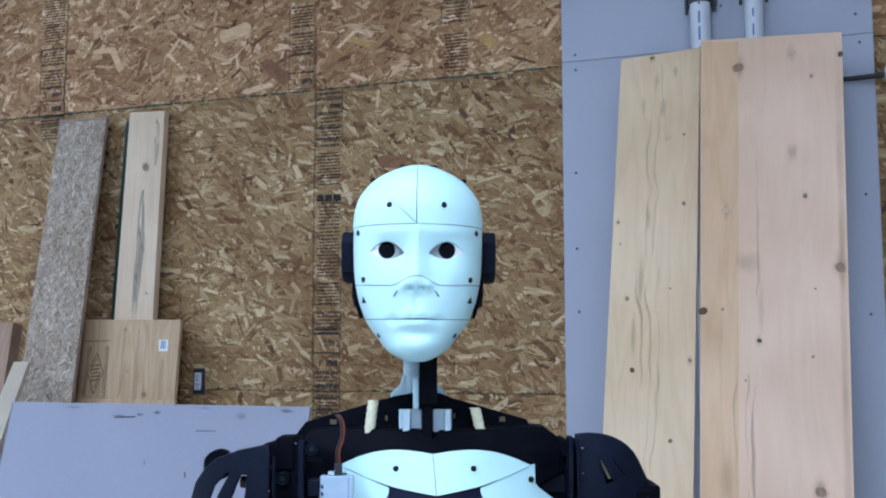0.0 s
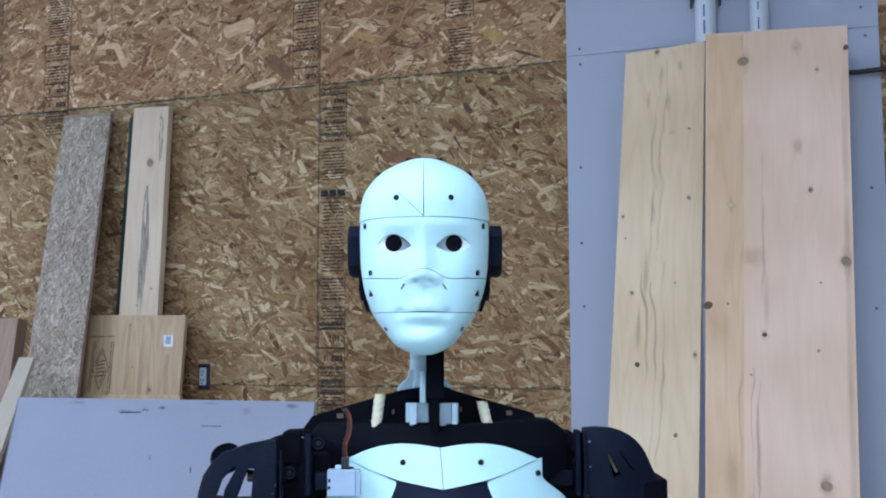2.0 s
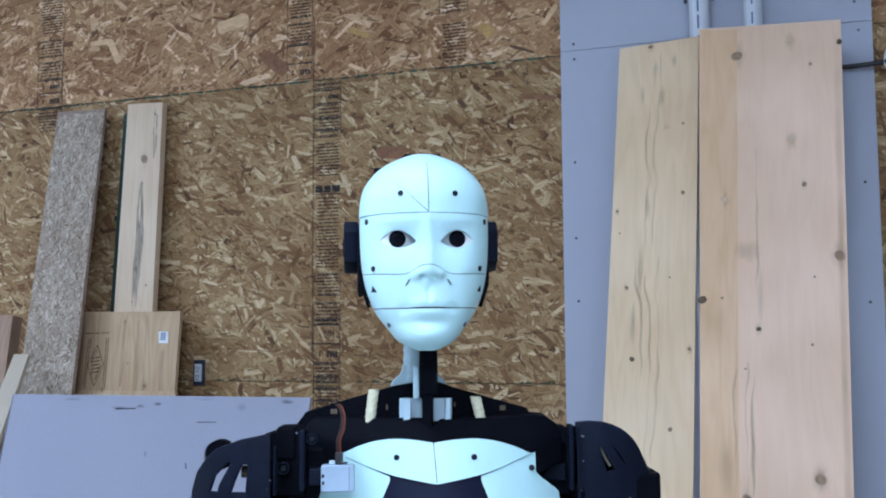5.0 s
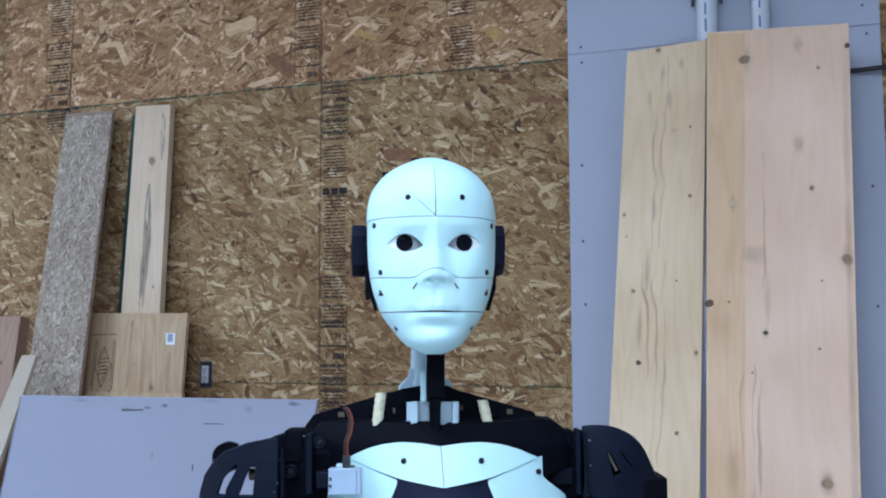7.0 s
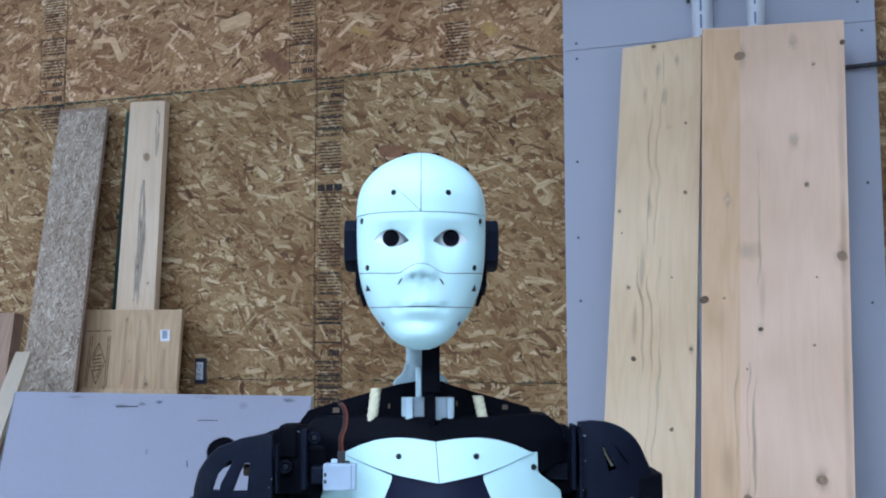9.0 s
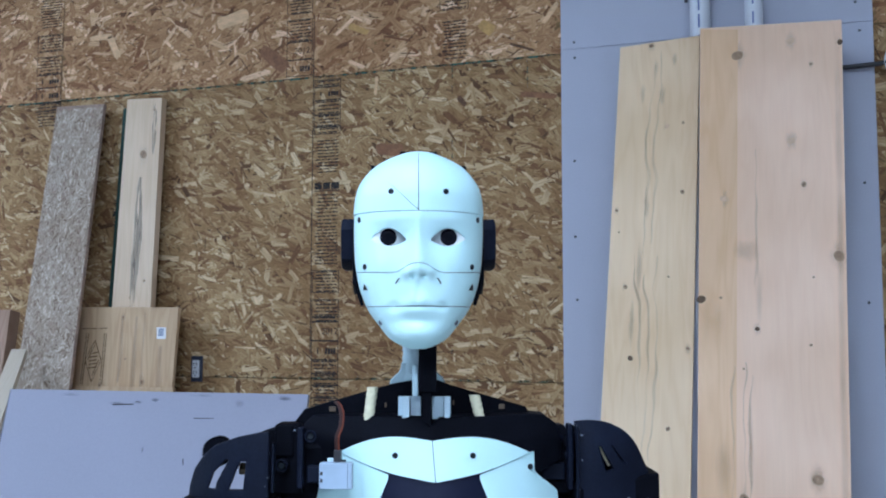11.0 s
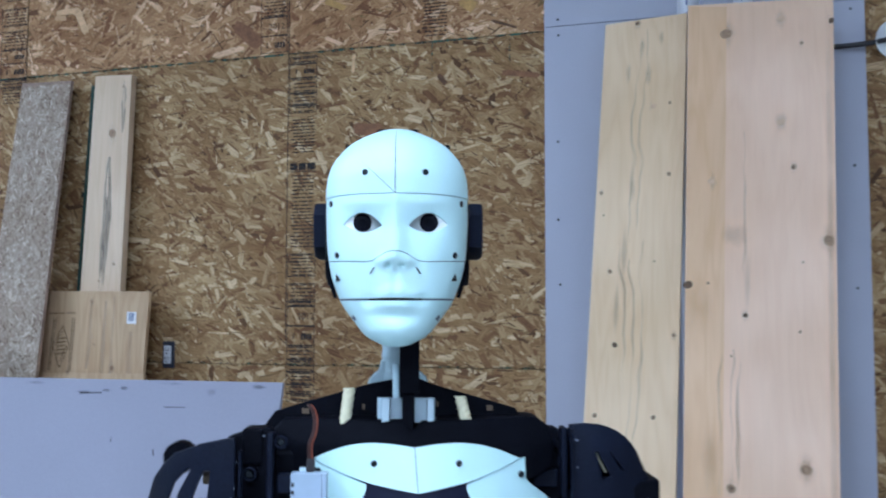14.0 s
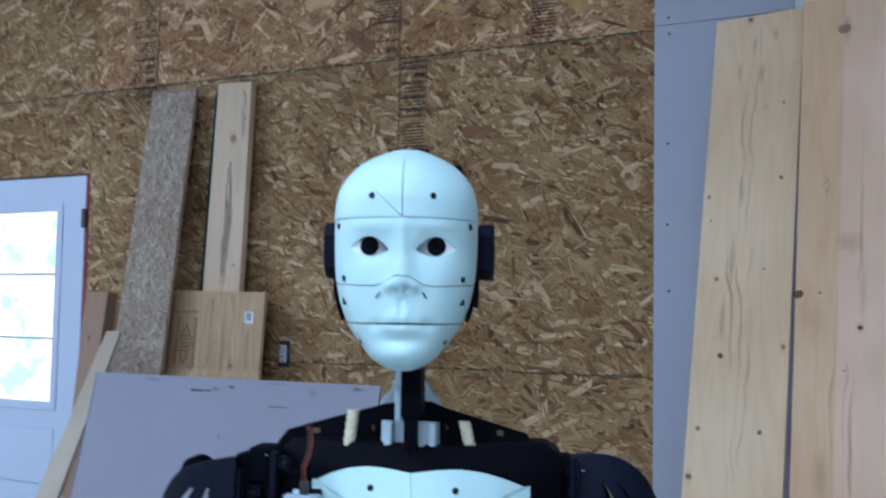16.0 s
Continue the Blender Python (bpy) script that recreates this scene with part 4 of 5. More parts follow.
def door():
    d = tagged(empty("door_1"), "white half-glazed exterior door, closed", "door", kind="structure")
    y0, y1 = WALL - 0.012, WALL + 0.033
    gx0, gx1, gz0, gz1 = -3.775, -3.203, 0.975, 1.888
    x0, x1, z1 = DOOR_X0 + 0.02, DOOR_X1 - 0.016, DOOR_TOP - 0.016
    part("slab", plate([(x0, 0.01), (x1, 0.01), (x1, z1), (x0, z1)], [[(gx0, gz0), (gx1, gz0), (gx1, gz1), (gx0, gz1)]], y0, y1, 0.002), "door", d)
    part("glazing_frame", plate([(gx0 - 0.03, gz0 - 0.03), (gx1 + 0.03, gz0 - 0.03), (gx1 + 0.03, gz1 + 0.03), (gx0 - 0.03, gz1 + 0.03)],
                                [[(gx0 + 0.004, gz0 + 0.004), (gx1 - 0.004, gz0 + 0.004), (gx1 - 0.004, gz1 - 0.004), (gx0 + 0.004, gz1 - 0.004)]], y0 - 0.007, y0 - 0.0005, 0.002), "door", d)
    for k in (1, 2):
        z = gz0 + (gz1 - gz0) * k / 3
        part("muntin", box(gx0, gx1, y0 - 0.004, y0 + 0.012, z - 0.007, z + 0.007, 0.002), "muntin", d)
    pane = part("pane", box(gx0, gx1, y0 + 0.016, y0 + 0.020, gz0, gz1), "glass", d)
    pane.visible_shadow = False
    for k, (a, b) in enumerate(((0.16, 0.52), (0.6, 0.86))):
        part("raised_panel", box(x0 + 0.14, x1 - 0.14, y0 - 0.006, y0 - 0.0005, a, b, 0.004), "door", d)
    part("hinge", box(x1 - 0.012, x1 + 0.012, y0 - 0.008, y0 - 0.0005, 1.80, 1.89, 0.002), "steel", d, "grey steel hinge")
    part("hinge", box(x1 - 0.012, x1 + 0.012, y0 - 0.008, y0 - 0.0005, 0.22, 0.31, 0.002), "steel", d, "grey steel hinge")
    part("jamb", box(DOOR_X1 - 0.015, DOOR_X1 - 0.0005, WALL - 0.004, WALL + 0.13, 0, DOOR_TOP, 0.001), "red", d, "dark red door jamb")
    part("jamb", box(DOOR_X0 + 0.0005, DOOR_X0 + 0.015, WALL - 0.004, WALL + 0.13, 0, DOOR_TOP, 0.001), "red", d, "dark red door jamb")
    part("head_jamb", box(DOOR_X0 + 0.016, DOOR_X1 - 0.016, WALL - 0.004, WALL + 0.13, DOOR_TOP - 0.014, DOOR_TOP - 0.0005, 0.001), "cable", d, "dark head jamb")
    tagged(link_mesh("backdrop", box(-16, 6, 12.0, 12.1, -2, 9), "outside"), "bright daylight with blurred green foliage", "backdrop", kind="structure")
    tagged(link_mesh("ground", box(-30, 30, 3.70, 40, -0.3, -0.12), "floor"), "grey ground outside the door", "ground", kind="structure")


def added_ceiling_lamps():
    # unseen fixtures, added and weighted only to light the room
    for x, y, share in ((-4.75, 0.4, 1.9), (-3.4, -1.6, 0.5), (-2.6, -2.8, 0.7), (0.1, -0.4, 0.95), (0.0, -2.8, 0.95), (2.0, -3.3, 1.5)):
        ob = tagged(empty("added_ceiling_light", pose(x, y, TOP)), "added unseen long white fluorescent ceiling light, lit", "ceiling light", "ceiling lights")
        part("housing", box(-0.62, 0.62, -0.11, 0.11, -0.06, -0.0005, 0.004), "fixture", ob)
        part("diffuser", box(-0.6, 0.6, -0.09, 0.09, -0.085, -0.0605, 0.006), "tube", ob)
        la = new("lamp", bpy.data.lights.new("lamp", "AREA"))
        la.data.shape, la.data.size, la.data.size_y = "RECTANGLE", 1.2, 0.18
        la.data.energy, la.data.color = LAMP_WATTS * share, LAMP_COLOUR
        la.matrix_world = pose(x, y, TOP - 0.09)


# ---- the robot ----
ROBOT = pose(0.0353, 1.0696, 0, 0, 0, 19.7)
HEAD_AT = (0.0016, 0.005, 1.4583)


def smooth_table(rows):
    zs = np.linspace(rows[0][0], rows[-1][0], 400)
    v = np.interp(zs, [r[0] for r in rows], [r[1] for r in rows])
    for _ in range(3):
        v[6:-6] = np.convolve(np.pad(v, 6, mode="edge"), np.ones(13) / 13, "valid")[6:-6]
    return zs, v


HALF = smooth_table([(-0.0865, 0.008), (-0.082, 0.0228), (-0.074, 0.0350), (-0.062, 0.0436), (-0.0477, 0.0552), (-0.038, 0.061), (-0.018, 0.0688), (-0.0035, 0.0721), (0.0115, 0.0744), (0.026, 0.0754), (0.041, 0.076),
                     (0.056, 0.0763), (0.075, 0.0759), (0.09, 0.0747), (0.105, 0.0708), (0.117, 0.0626), (0.126, 0.0549), (0.1335, 0.0450), (0.1395, 0.0325), (0.1440, 0.0235), (0.1466, 0.0160)])
FRONT = smooth_table([(-0.0865, -0.086), (-0.080, -0.099), (-0.07, -0.106), (-0.057, -0.106), (-0.038, -0.109), (-0.018, -0.111), (0.0, -0.111), (0.035, -0.111), (0.068, -0.1165), (0.09, -0.1175), (0.11, -0.112), (0.125, -0.102), (0.138, -0.082), (0.1466, -0.050)])
SIDE = smooth_table([(-0.0865, -0.080), (-0.074, -0.066), (-0.05, -0.056), (0.0, -0.048), (0.08, -0.045), (0.12, -0.038), (0.1475, -0.030)])


def bump2(x, z, cx, cz, sx, sz):
    return math.exp(-((x - cx) / sx) ** 2 - ((z - cz) / sz) ** 2)


def relief(x, z):
    """Nose, lips, chin, brow and eye hollows, forward of the plain face."""
    a = abs(x)
    k = min(max((0.058 - z) / 0.054, 0.0), 1.0)
    tip = 1.0 / (1.0 + math.exp(-(z + 0.003) / 0.0034))
    nose = (0.003 + 0.0076 * k ** 1.4) * math.exp(-(a / (0.0072 + 0.0052 * k)) ** 2) * tip * (1.0 if z < 0.058 else math.exp(-((z - 0.058) / 0.012) ** 2))
    wing = 0.0036 * bump2(a, z, 0.0135, 0.0, 0.0058, 0.0062)
    nostril = -0.006 * bump2(a, z, 0.0065, -0.0045, 0.003, 0.0022)
    hollow = -0.0048 * bump2(a, z, 0.029, 0.038, 0.0165, 0.012)
    brow = 0.0013 * bump2(a, z, 0.034, 0.060, 0.026, 0.006)
    upper = 0.0027 * bump2(a, z, 0.0, -0.0335, 0.021, 0.0055) + 0.002 * bump2(a, z, 0.006, -0.028, 0.005, 0.006)
    philtrum = -0.0014 * bump2(a, z, 0.0, -0.018, 0.003, 0.008)
    lower = 0.0030 * bump2(a, z, 0.0, -0.0435, 0.019, 0.0052)
    groove = -0.0024 * bump2(a, z, 0.0, -0.0545, 0.02, 0.0055)
    chin = 0.0028 * bump2(a, z, 0.0, -0.068, 0.017, 0.010)
    corner = -0.0025 * bump2(a, z, 0.027, -0.0385, 0.006, 0.006)
    cheek = 0.0025 * bump2(a, z, 0.043, 0.006, 0.016, 0.016)
    return nose + wing + nostril + hollow + brow + upper + philtrum + lower + groove + chin + corner + cheek


def face_y(x, z):
    w, f, s = (np.interp(z, *t) for t in (HALF, FRONT, SIDE))
    q = max(0.0, 1 - (x / w) ** 2)
    return s + (f - s) * q ** 0.5 - relief(x, z) * min(1.0, q * 1.6)


def rim_in(bm, depth=0.004):
    """Turn a skin's border inwards, so that its thickness shows."""
    bmesh.ops.recalc_face_normals(bm, faces=bm.faces)
    edges = [e for e in bm.edges if e.is_boundary]
    ret = bmesh.ops.extrude_edge_only(bm, edges=edges)
    for v in ret["geom"]:
        if isinstance(v, bmesh.types.BMVert):
            v.co += Vector((-0.03 * v.co.x, depth, 0))
    return bm


def face_skin(lo, hi, s0, s1, ns, nz, eyes=False, grow=1.0):
    """A plate of the face between the seams lo and hi (heights by x) and the shares s0 to s1 of the half width."""
    bm = bmesh.new()
    grid = []
    for j in range(nz + 1):
        row = []
        for i in range(ns + 1):
            s = s0 + (s1 - s0) * i / ns
            sn = math.sin(s * math.pi / 2)
            x = 0.07 * sn
            for _ in range(4):
                z = lo(x) + (hi(x) - lo(x)) * j / nz
                x = np.interp(z, *HALF) * sn
            row.append(bm.verts.new((x * grow, face_y(x, z), z)))
        grid.append(row)
    for j in range(nz):
        for i in range(ns):
            bm.faces.new((grid[j][i], grid[j][i + 1], grid[j + 1][i + 1], grid[j + 1][i]))
    if eyes:
        def inside(x, z):
            u = (abs(x) - 0.0136) / 0.0404
            if not 0 < u < 1:
                return False
            b = 0.0362 + 0.0022 * u
            h = math.sin(math.pi * u)
            return b - 0.0078 * h ** 0.9 < z < b + 0.0126 * h ** 0.85
        gone = [f for f in bm.faces if inside(*(f.calc_center_median().x, f.calc_center_median().z))]
        rim = {v for f in gone for v in f.verts}
        bmesh.ops.delete(bm, geom=gone, context="FACES_ONLY")
        bmesh.ops.delete(bm, geom=[v for v in bm.verts if not v.link_faces], context="VERTS")
        for v in [v for v in rim if v.is_valid]:
            c = Vector((math.copysign(0.0336, v.co.x), 0, 0.0396))
            d = Vector((v.co.x, 0, v.co.z)) - c
            a, b = 0.0, 2.0
            for _ in range(24):
                k = (a + b) / 2
                p = c + d * k
                a, b = (k, b) if inside(p.x, p.z) else (a, k)
            p = c + d * a
            v.co = (p.x, face_y(p.x, p.z), p.z)
    return rim_in(bm)


def screw_at(parent, x, z, r=0.0033):
    y = face_y(x, z)
    e = 0.002
    n = Vector((face_y(x + e, z) - face_y(x - e, z), -2 * e, face_y(x, z + e) - face_y(x, z - e))).normalized()
    p = Vector((x, y, z))
    bm = cyl(p - n * 0.002, p + n * 0.0009, r, seg=14)
    return part("screw", bm, "screw", parent)


def build_head(robot):
    # dark inner head that carries the white plates
    bm = bmesh.new()
    rings = []
    for z in np.linspace(-0.05, 0.1395, 30):
        w = np.interp(z, *HALF)
        w = w + 0.0012 if -0.036 < z < 0.03 else w - 0.004
        back = 0.085 * math.sqrt(max(0.0, 1 - ((z - 0.055) / 0.125) ** 2))
        s = np.interp(z, *SIDE) + 0.004
        f = np.interp(z, *FRONT) + 0.022
        ring = []
        for k in range(40):
            a = 2 * math.pi * k / 40
            c, q = math.cos(a), math.sin(a)
            ring.append(bm.verts.new((w * c, s + (back - s) * q if q > 0 else s + (s - f) * q * 0.999, z)))
        rings.append(ring)
    for a, b in zip(rings, rings[1:]):
        for k in range(40):
            bm.faces.new((a[k], a[(k + 1) % 40], b[(k + 1) % 40], b[k]))
    bm.faces.new(rings[0][::-1])
    bm.faces.new(rings[-1])
    head = part("head", bm, "black_shell", robot, "black inner head shell", True)
    g = 0.00042
    fore = lambda x: 0.0685
    mid = lambda x: -0.0012 + 0.0112 * math.exp(-abs(x / 0.0185) ** 2.8) + 0.6 * x * x
    mouth = lambda x: -0.0382
    part("forehead_plate", face_skin(lambda x: fore(x) + g, lambda x: 0.1464, -1, -0.004, 40, 44, grow=1.012), "white_shell", head, "", True)
    part("forehead_plate", face_skin(lambda x: fore(x) + g, lambda x: 0.1464, 0.004, 1, 40, 44, grow=1.012), "white_shell", head, "", True)
    part("face_mask", face_skin(lambda x: mid(x) + g, lambda x: fore(x) - g, -1, 1, 190, 84, True), "white_shell", head, "white mask with almond eye openings", True)
    part("cheek_mask", face_skin(lambda x: mouth(x) + g + 0.0006 * math.exp(-(x / 0.019) ** 4), lambda x: mid(x) - g, -1, 1, 150, 50), "white_shell", head, "white cheek and nose plate", True)
    jaw = part("jaw", face_skin(lambda x: -0.0862, lambda x: mouth(x) - g, -1, 1, 120, 50), "white_shell", head, "white moving jaw", True)
    # added grey strips behind the seam, its shade put into their colour
    for s0, s1 in ((-0.97, -0.30), (0.30, 0.97)):
        bm = face_skin(lambda x: -0.050, lambda x: -0.030, s0, s1, 40, 8)
        bmesh.ops.translate(bm, verts=bm.verts, vec=(0, 0.0034, 0))
        part("seam_liner", bm, "slot_grey", head, "added grey strip for the shade in the jaw seam", True)
    # teeth bar behind the lips, seen dark when the jaw drops
    part("mouth_bar", box(-0.024, 0.024, -0.094, -0.07, -0.050, -0.025, 0.004), "black_shell", head)
    for s in (-1, 1):
        c = Vector((s * 0.0342, -0.0630, 0.0402))
        bm = bmesh.new()
        bmesh.ops.create_uvsphere(bm, u_segments=28, v_segments=18, radius=0.034, matrix=Matrix.Translation(c))
        part("eyeball", bm, "eye_white", head, "white eyeball", True)
        bm = bmesh.new()
        rings = []
        for t in np.linspace(0, radians(16.2), 9):
            rings.append([bm.verts.new(c + 0.0343 * Vector((math.sin(t) * math.cos(a), -math.cos(t), math.sin(t) * math.sin(a)))) for a in [2 * math.pi * k / 32 for k in range(32)]])
        for a, b in zip(rings, rings[1:]):
            for k in range(32):
                bm.faces.new((a[k], a[(k + 1) % 32], b[(k + 1) % 32], b[k]))
        bmesh.ops.remove_doubles(bm, verts=bm.verts, dist=1e-6)
        bmesh.ops.recalc_face_normals(bm, faces=bm.faces)
        iris = part("iris", bm, "iris", head, "dark glossy iris", True)
        part("pupil", cyl(c + Vector((0, -0.0338, 0)), c + Vector((0, -0.0346, 0)), 0.0046, seg=24), "black_shell", iris)
        x = s * 0.0765
        bm = plate([(0.004, 0.068), (0.050, 0.068), (0.064, 0.056), (0.066, 0.024), (0.054, 0.013), (0.014, 0.013), (-0.002, 0.023), (-0.006, 0.056)], [], 0, 0.0185, 0.003)
        for v in bm.verts:
            v.co = (x + s * v.co.y, v.co.x, v.co.z)
        bmesh.ops.recalc_face_normals(bm, faces=bm.faces)
        ear = part("ear_pad", bm, "arm_shell", head, "black ear pad", True)
        part("ear_bolt", cyl((x + s * 0.016, 0.030, 0.041), (x + s * 0.0195, 0.030, 0.041), 0.011, seg=24), "black_shell", ear)
        bm = plate([(-0.040, 0.060), (0.070, 0.060), (0.074, 0.020), (0.050, -0.012), (-0.010, -0.020), (-0.038, -0.010)], [], 0, 0.006, 0.002)
        for v in bm.verts:
            v.co = (s * 0.0722 + s * v.co.y, v.co.x, v.co.z)
        bmesh.ops.recalc_face_normals(bm, faces=bm.faces)
        part("ear_mount", bm, "black_shell", head, "", True)
        part("crown_tab", box(s * 0.017 - 0.0055, s * 0.017 + 0.0055, -0.034, -0.012, 0.120, 0.1495, 0.002), "black_shell", head)
        part("crown_tab", box(s * 0.052 - 0.006, s * 0.052 + 0.006, -0.026, -0.006, 0.100, 0.1335, 0.002), "black_shell", head)
        part("jaw_strap", tube([(s * 0.0755, -0.046, 0.0), (s * 0.0715, -0.049, -0.0185), (s * 0.0655, -0.0525, -0.036)], 0.0022, 8), "black_shell", head)
    for x, z in ((0.0307, 0.0906), (0.0682, 0.0616), (0.0611, 0.0071)):
        for s in (-1, 1):
            screw_at(head, s * x, z)
    for s in (-1, 1):
        # small cut-outs as flat dark faces, inner shade in the colour: cheek notches, nose slits and jaw slots
        for nm, pts in (("notch", ((0.0575, -0.0195), (0.0635, -0.0195), (0.0622, -0.0115))), ("slit", ((0.0205, -0.0065), (0.0222, -0.0065), (0.0262, -0.0128), (0.0248, -0.0132)))):
            bm = bmesh.new()
            f = bm.faces.new([bm.verts.new((s * x, face_y(s * x, z) - 0.0016, z)) for x, z in pts])
            part(nm, bm, "screw", head)
        bm = bmesh.new()
        bm.faces.new([bm.verts.new((s * x, face_y(s * x, z) - 0.0016, z)) for x, z in ((0.041, -0.0575), (0.0445, -0.0535), (0.046, -0.056), (0.0435, -0.0605))])
        part("jaw_slot", bm, "slot_grey", jaw)
    crack = [(0.0 - 0.044 * k, 0.069 + 0.042 * k) for k in np.linspace(0.02, 1, 14)]
    part("crack", tube([(x, face_y(x, z) + 0.0001, z) for x, z in crack], 0.00032, 5), "screw", head, "hairline crack")
    return head, jaw


def chest_y(x):
    return -0.047 + 4.0 * (x - 0.0225) ** 2


def chest_skin(x_of, lo, hi, nx, nz, off=0.0):
    """A curved chest plate: x_of(u, v) across, lo and hi heights by u."""
    bm = bmesh.new()
    grid = []
    for j in range(nz + 1):
        row = []
        for i in range(nx + 1):
            u, v = i / nx, j / nz
            z = lo(u) + (hi(u) - lo(u)) * v
            x = x_of(u, v)
            row.append(bm.verts.new((x, chest_y(x) + off - 0.25 * (1.27 - z) * (1 if z < 1.27 else 0), z)))
        grid.append(row)
    for j in range(nz):
        for i in range(nx):
            bm.faces.new((grid[j][i], grid[j][i + 1], grid[j + 1][i + 1], grid[j + 1][i]))
    bmesh.ops.recalc_face_normals(bm, faces=bm.faces)
    edges = [e for e in bm.edges if e.is_boundary]
    ret = bmesh.ops.extrude_edge_only(bm, edges=edges)
    for v in ret["geom"]:
        if isinstance(v, bmesh.types.BMVert):
            v.co.y += 0.005
    bmesh.ops.recalc_face_normals(bm, faces=bm.faces)
    return bm


def curve_of(rows):
    xs, zs = [r[0] for r in rows], [r[1] for r in rows]
    fine = np.linspace(0, 1, 121)
    v = np.interp(fine, xs, zs)
    for _ in range(2):
        v[5:-5] = np.convolve(v, np.ones(11) / 11, "valid")
    return lambda u: float(np.interp(u, fine, v))


def shoulder(robot, s):
    """A dark shell over the shoulder, with slots, a hub and the top of the upper arm."""
    if s > 0:
        out = [(0.187, 1.2855), (0.2010, 1.2868), (0.2177, 1.2855), (0.2290, 1.2822), (0.2395, 1.2772), (0.2480, 1.2712), (0.2552, 1.2638), (0.2615, 1.2545), (0.2668, 1.2435), (0.2725, 1.2320), (0.2778, 1.2210), (0.2837, 1.2075), (0.2837, 1.196), (0.19, 1.196)]
        holes = [[(0.2120, 1.2585), (0.2165, 1.2605), (0.2325, 1.2315), (0.2200, 1.2275)], [(0.2250, 1.2620), (0.2310, 1.2590), (0.2480, 1.2370), (0.2455, 1.2350), (0.2380, 1.2420)]]
    else:
        out = [(-0.1778, 1.2725), (-0.2050, 1.2670), (-0.2340, 1.2560), (-0.2480, 1.2440), (-0.2610, 1.2270), (-0.2680, 1.2060), (-0.2690, 1.196), (-0.1695, 1.196), (-0.1695, 1.266), (-0.1710, 1.2725)]
        holes = [[(-0.2440, 1.2060), (-0.2360, 1.2270), (-0.2190, 1.2440), (-0.2130, 1.2430), (-0.2290, 1.2150), (-0.2310, 1.2060)], [(-0.2170, 1.2060), (-0.2080, 1.2290), (-0.2020, 1.2420), (-0.1925, 1.2420), (-0.1960, 1.2070)]]
    cx = 0.20 if s > 0 else -0.185
    bend = lambda x, z: 6.5 * max(0, (x - cx) * s) ** 2 + 2.0 * max(0, z - 1.235) ** 2
    sh = part("shoulder_shell", plate(out, holes, -0.052, -0.044, 0.0015, bend), "arm_shell", robot, "dark shoulder shell with slots", True)
    part("shell_back", plate([(x, z - 0.024) for x, z in out], [], 0.045, 0.053, 0.0015, lambda x, z: -3.0 * max(0, (x - cx) * s) ** 2), "arm_shell", sh) if s > 0 else None
    # rim closing the dome over the top
    n = len(out)
    bm = bmesh.new()
    ring = [(bm.verts.new((x, -0.050 + bend(x, z), z)), bm.verts.new((x, 0.05 - 3.0 * max(0, (x - cx) * s) ** 2, z - (0.022 if s > 0 else 0.006)))) for x, z in out[:12 if s > 0 else 7]]
    for a, b in zip(ring, ring[1:]):
        bm.faces.new((a[0], b[0], b[1], a[1]))
    bmesh.ops.recalc_face_normals(bm, faces=bm.faces)
    part("shell_rim", bm, "arm_shell", sh)
    # joint block, hub and arm below
    x0, x1 = (0.143, 0.196) if s > 0 else (-0.166, -0.098)
    part("joint_block", box(x0, x1, 0.014, 0.06, 1.165, 1.255, 0.006), "black_shell", robot, "black shoulder joint block")
    jx = [0.150, 0.1535, 0.176, 0.190, 0.190, 0.150] if s > 0 else [-0.138, -0.142, -0.156, -0.182, -0.182, -0.138]
    part("joint_arm", plate([(x, z) for x, z in zip(jx, (1.268, 1.276, 1.276, 1.268, 1.20, 1.20))], [], -0.002, 0.03, 0.003), "black_shell", robot)
    hx = 0.1835 if s > 0 else -0.158
    part("hub", cyl((hx, -0.014, 1.262 if s > 0 else 1.232), (hx, 0.004, 1.262 if s > 0 else 1.232), 0.0075, seg=20), "black_shell", robot)
    part("hub_screw", cyl((hx, -0.0165, 1.262 if s > 0 else 1.232), (hx, -0.0135, 1.262 if s > 0 else 1.232), 0.0032, seg=12), "screw", robot)
    a0, a1 = (0.186, 0.2895) if s > 0 else (-0.275, -0.163)
    bm = box(a0, a1, -0.055, 0.05, 0.98, 1.1955, 0.004)
    if s > 0:
        for v in bm.verts:
            v.co.z += (0.017 + 0.0125 * (v.co.x - a0) / (a1 - a0)) * (1 if v.co.z > 1.1 else 0)
            v.co.y += 0.036 * (v.co.x - a0) / (a1 - a0) * (1 if v.co.y < 0 else 0)
    arm = part("upper_arm", bm, "black_shell", robot, "black upper arm casing")
    k = a0 + 0.3 * (a1 - a0)
    part("arm_panel", box(k, k + 0.42 * (a1 - a0), -0.058 + (0.022 if s > 0 else 0), -0.0545 + (0.022 if s > 0 else 0), 1.0, 1.192, 0.002), "panel_black", arm)
    def ring_at(x, y, z, r, t):
        return tube([(x + r * math.cos(a), y, z + r * math.sin(a)) for a in [2 * math.pi * k / 24 for k in range(25)]], t, 8)
    if s < 0:
        spots = ((-0.1245, -0.0175, 1.2665, 0.0062), (-0.1585, -0.0165, 1.2320, 0.0066))
        struts = ((-0.1395, -0.1325, -0.022, -0.002, 1.206, 1.2765), (-0.1635, -0.1610, -0.058, -0.044, 1.206, 1.262), (-0.128, -0.100, -0.018, 0.0, 1.212, 1.2315))
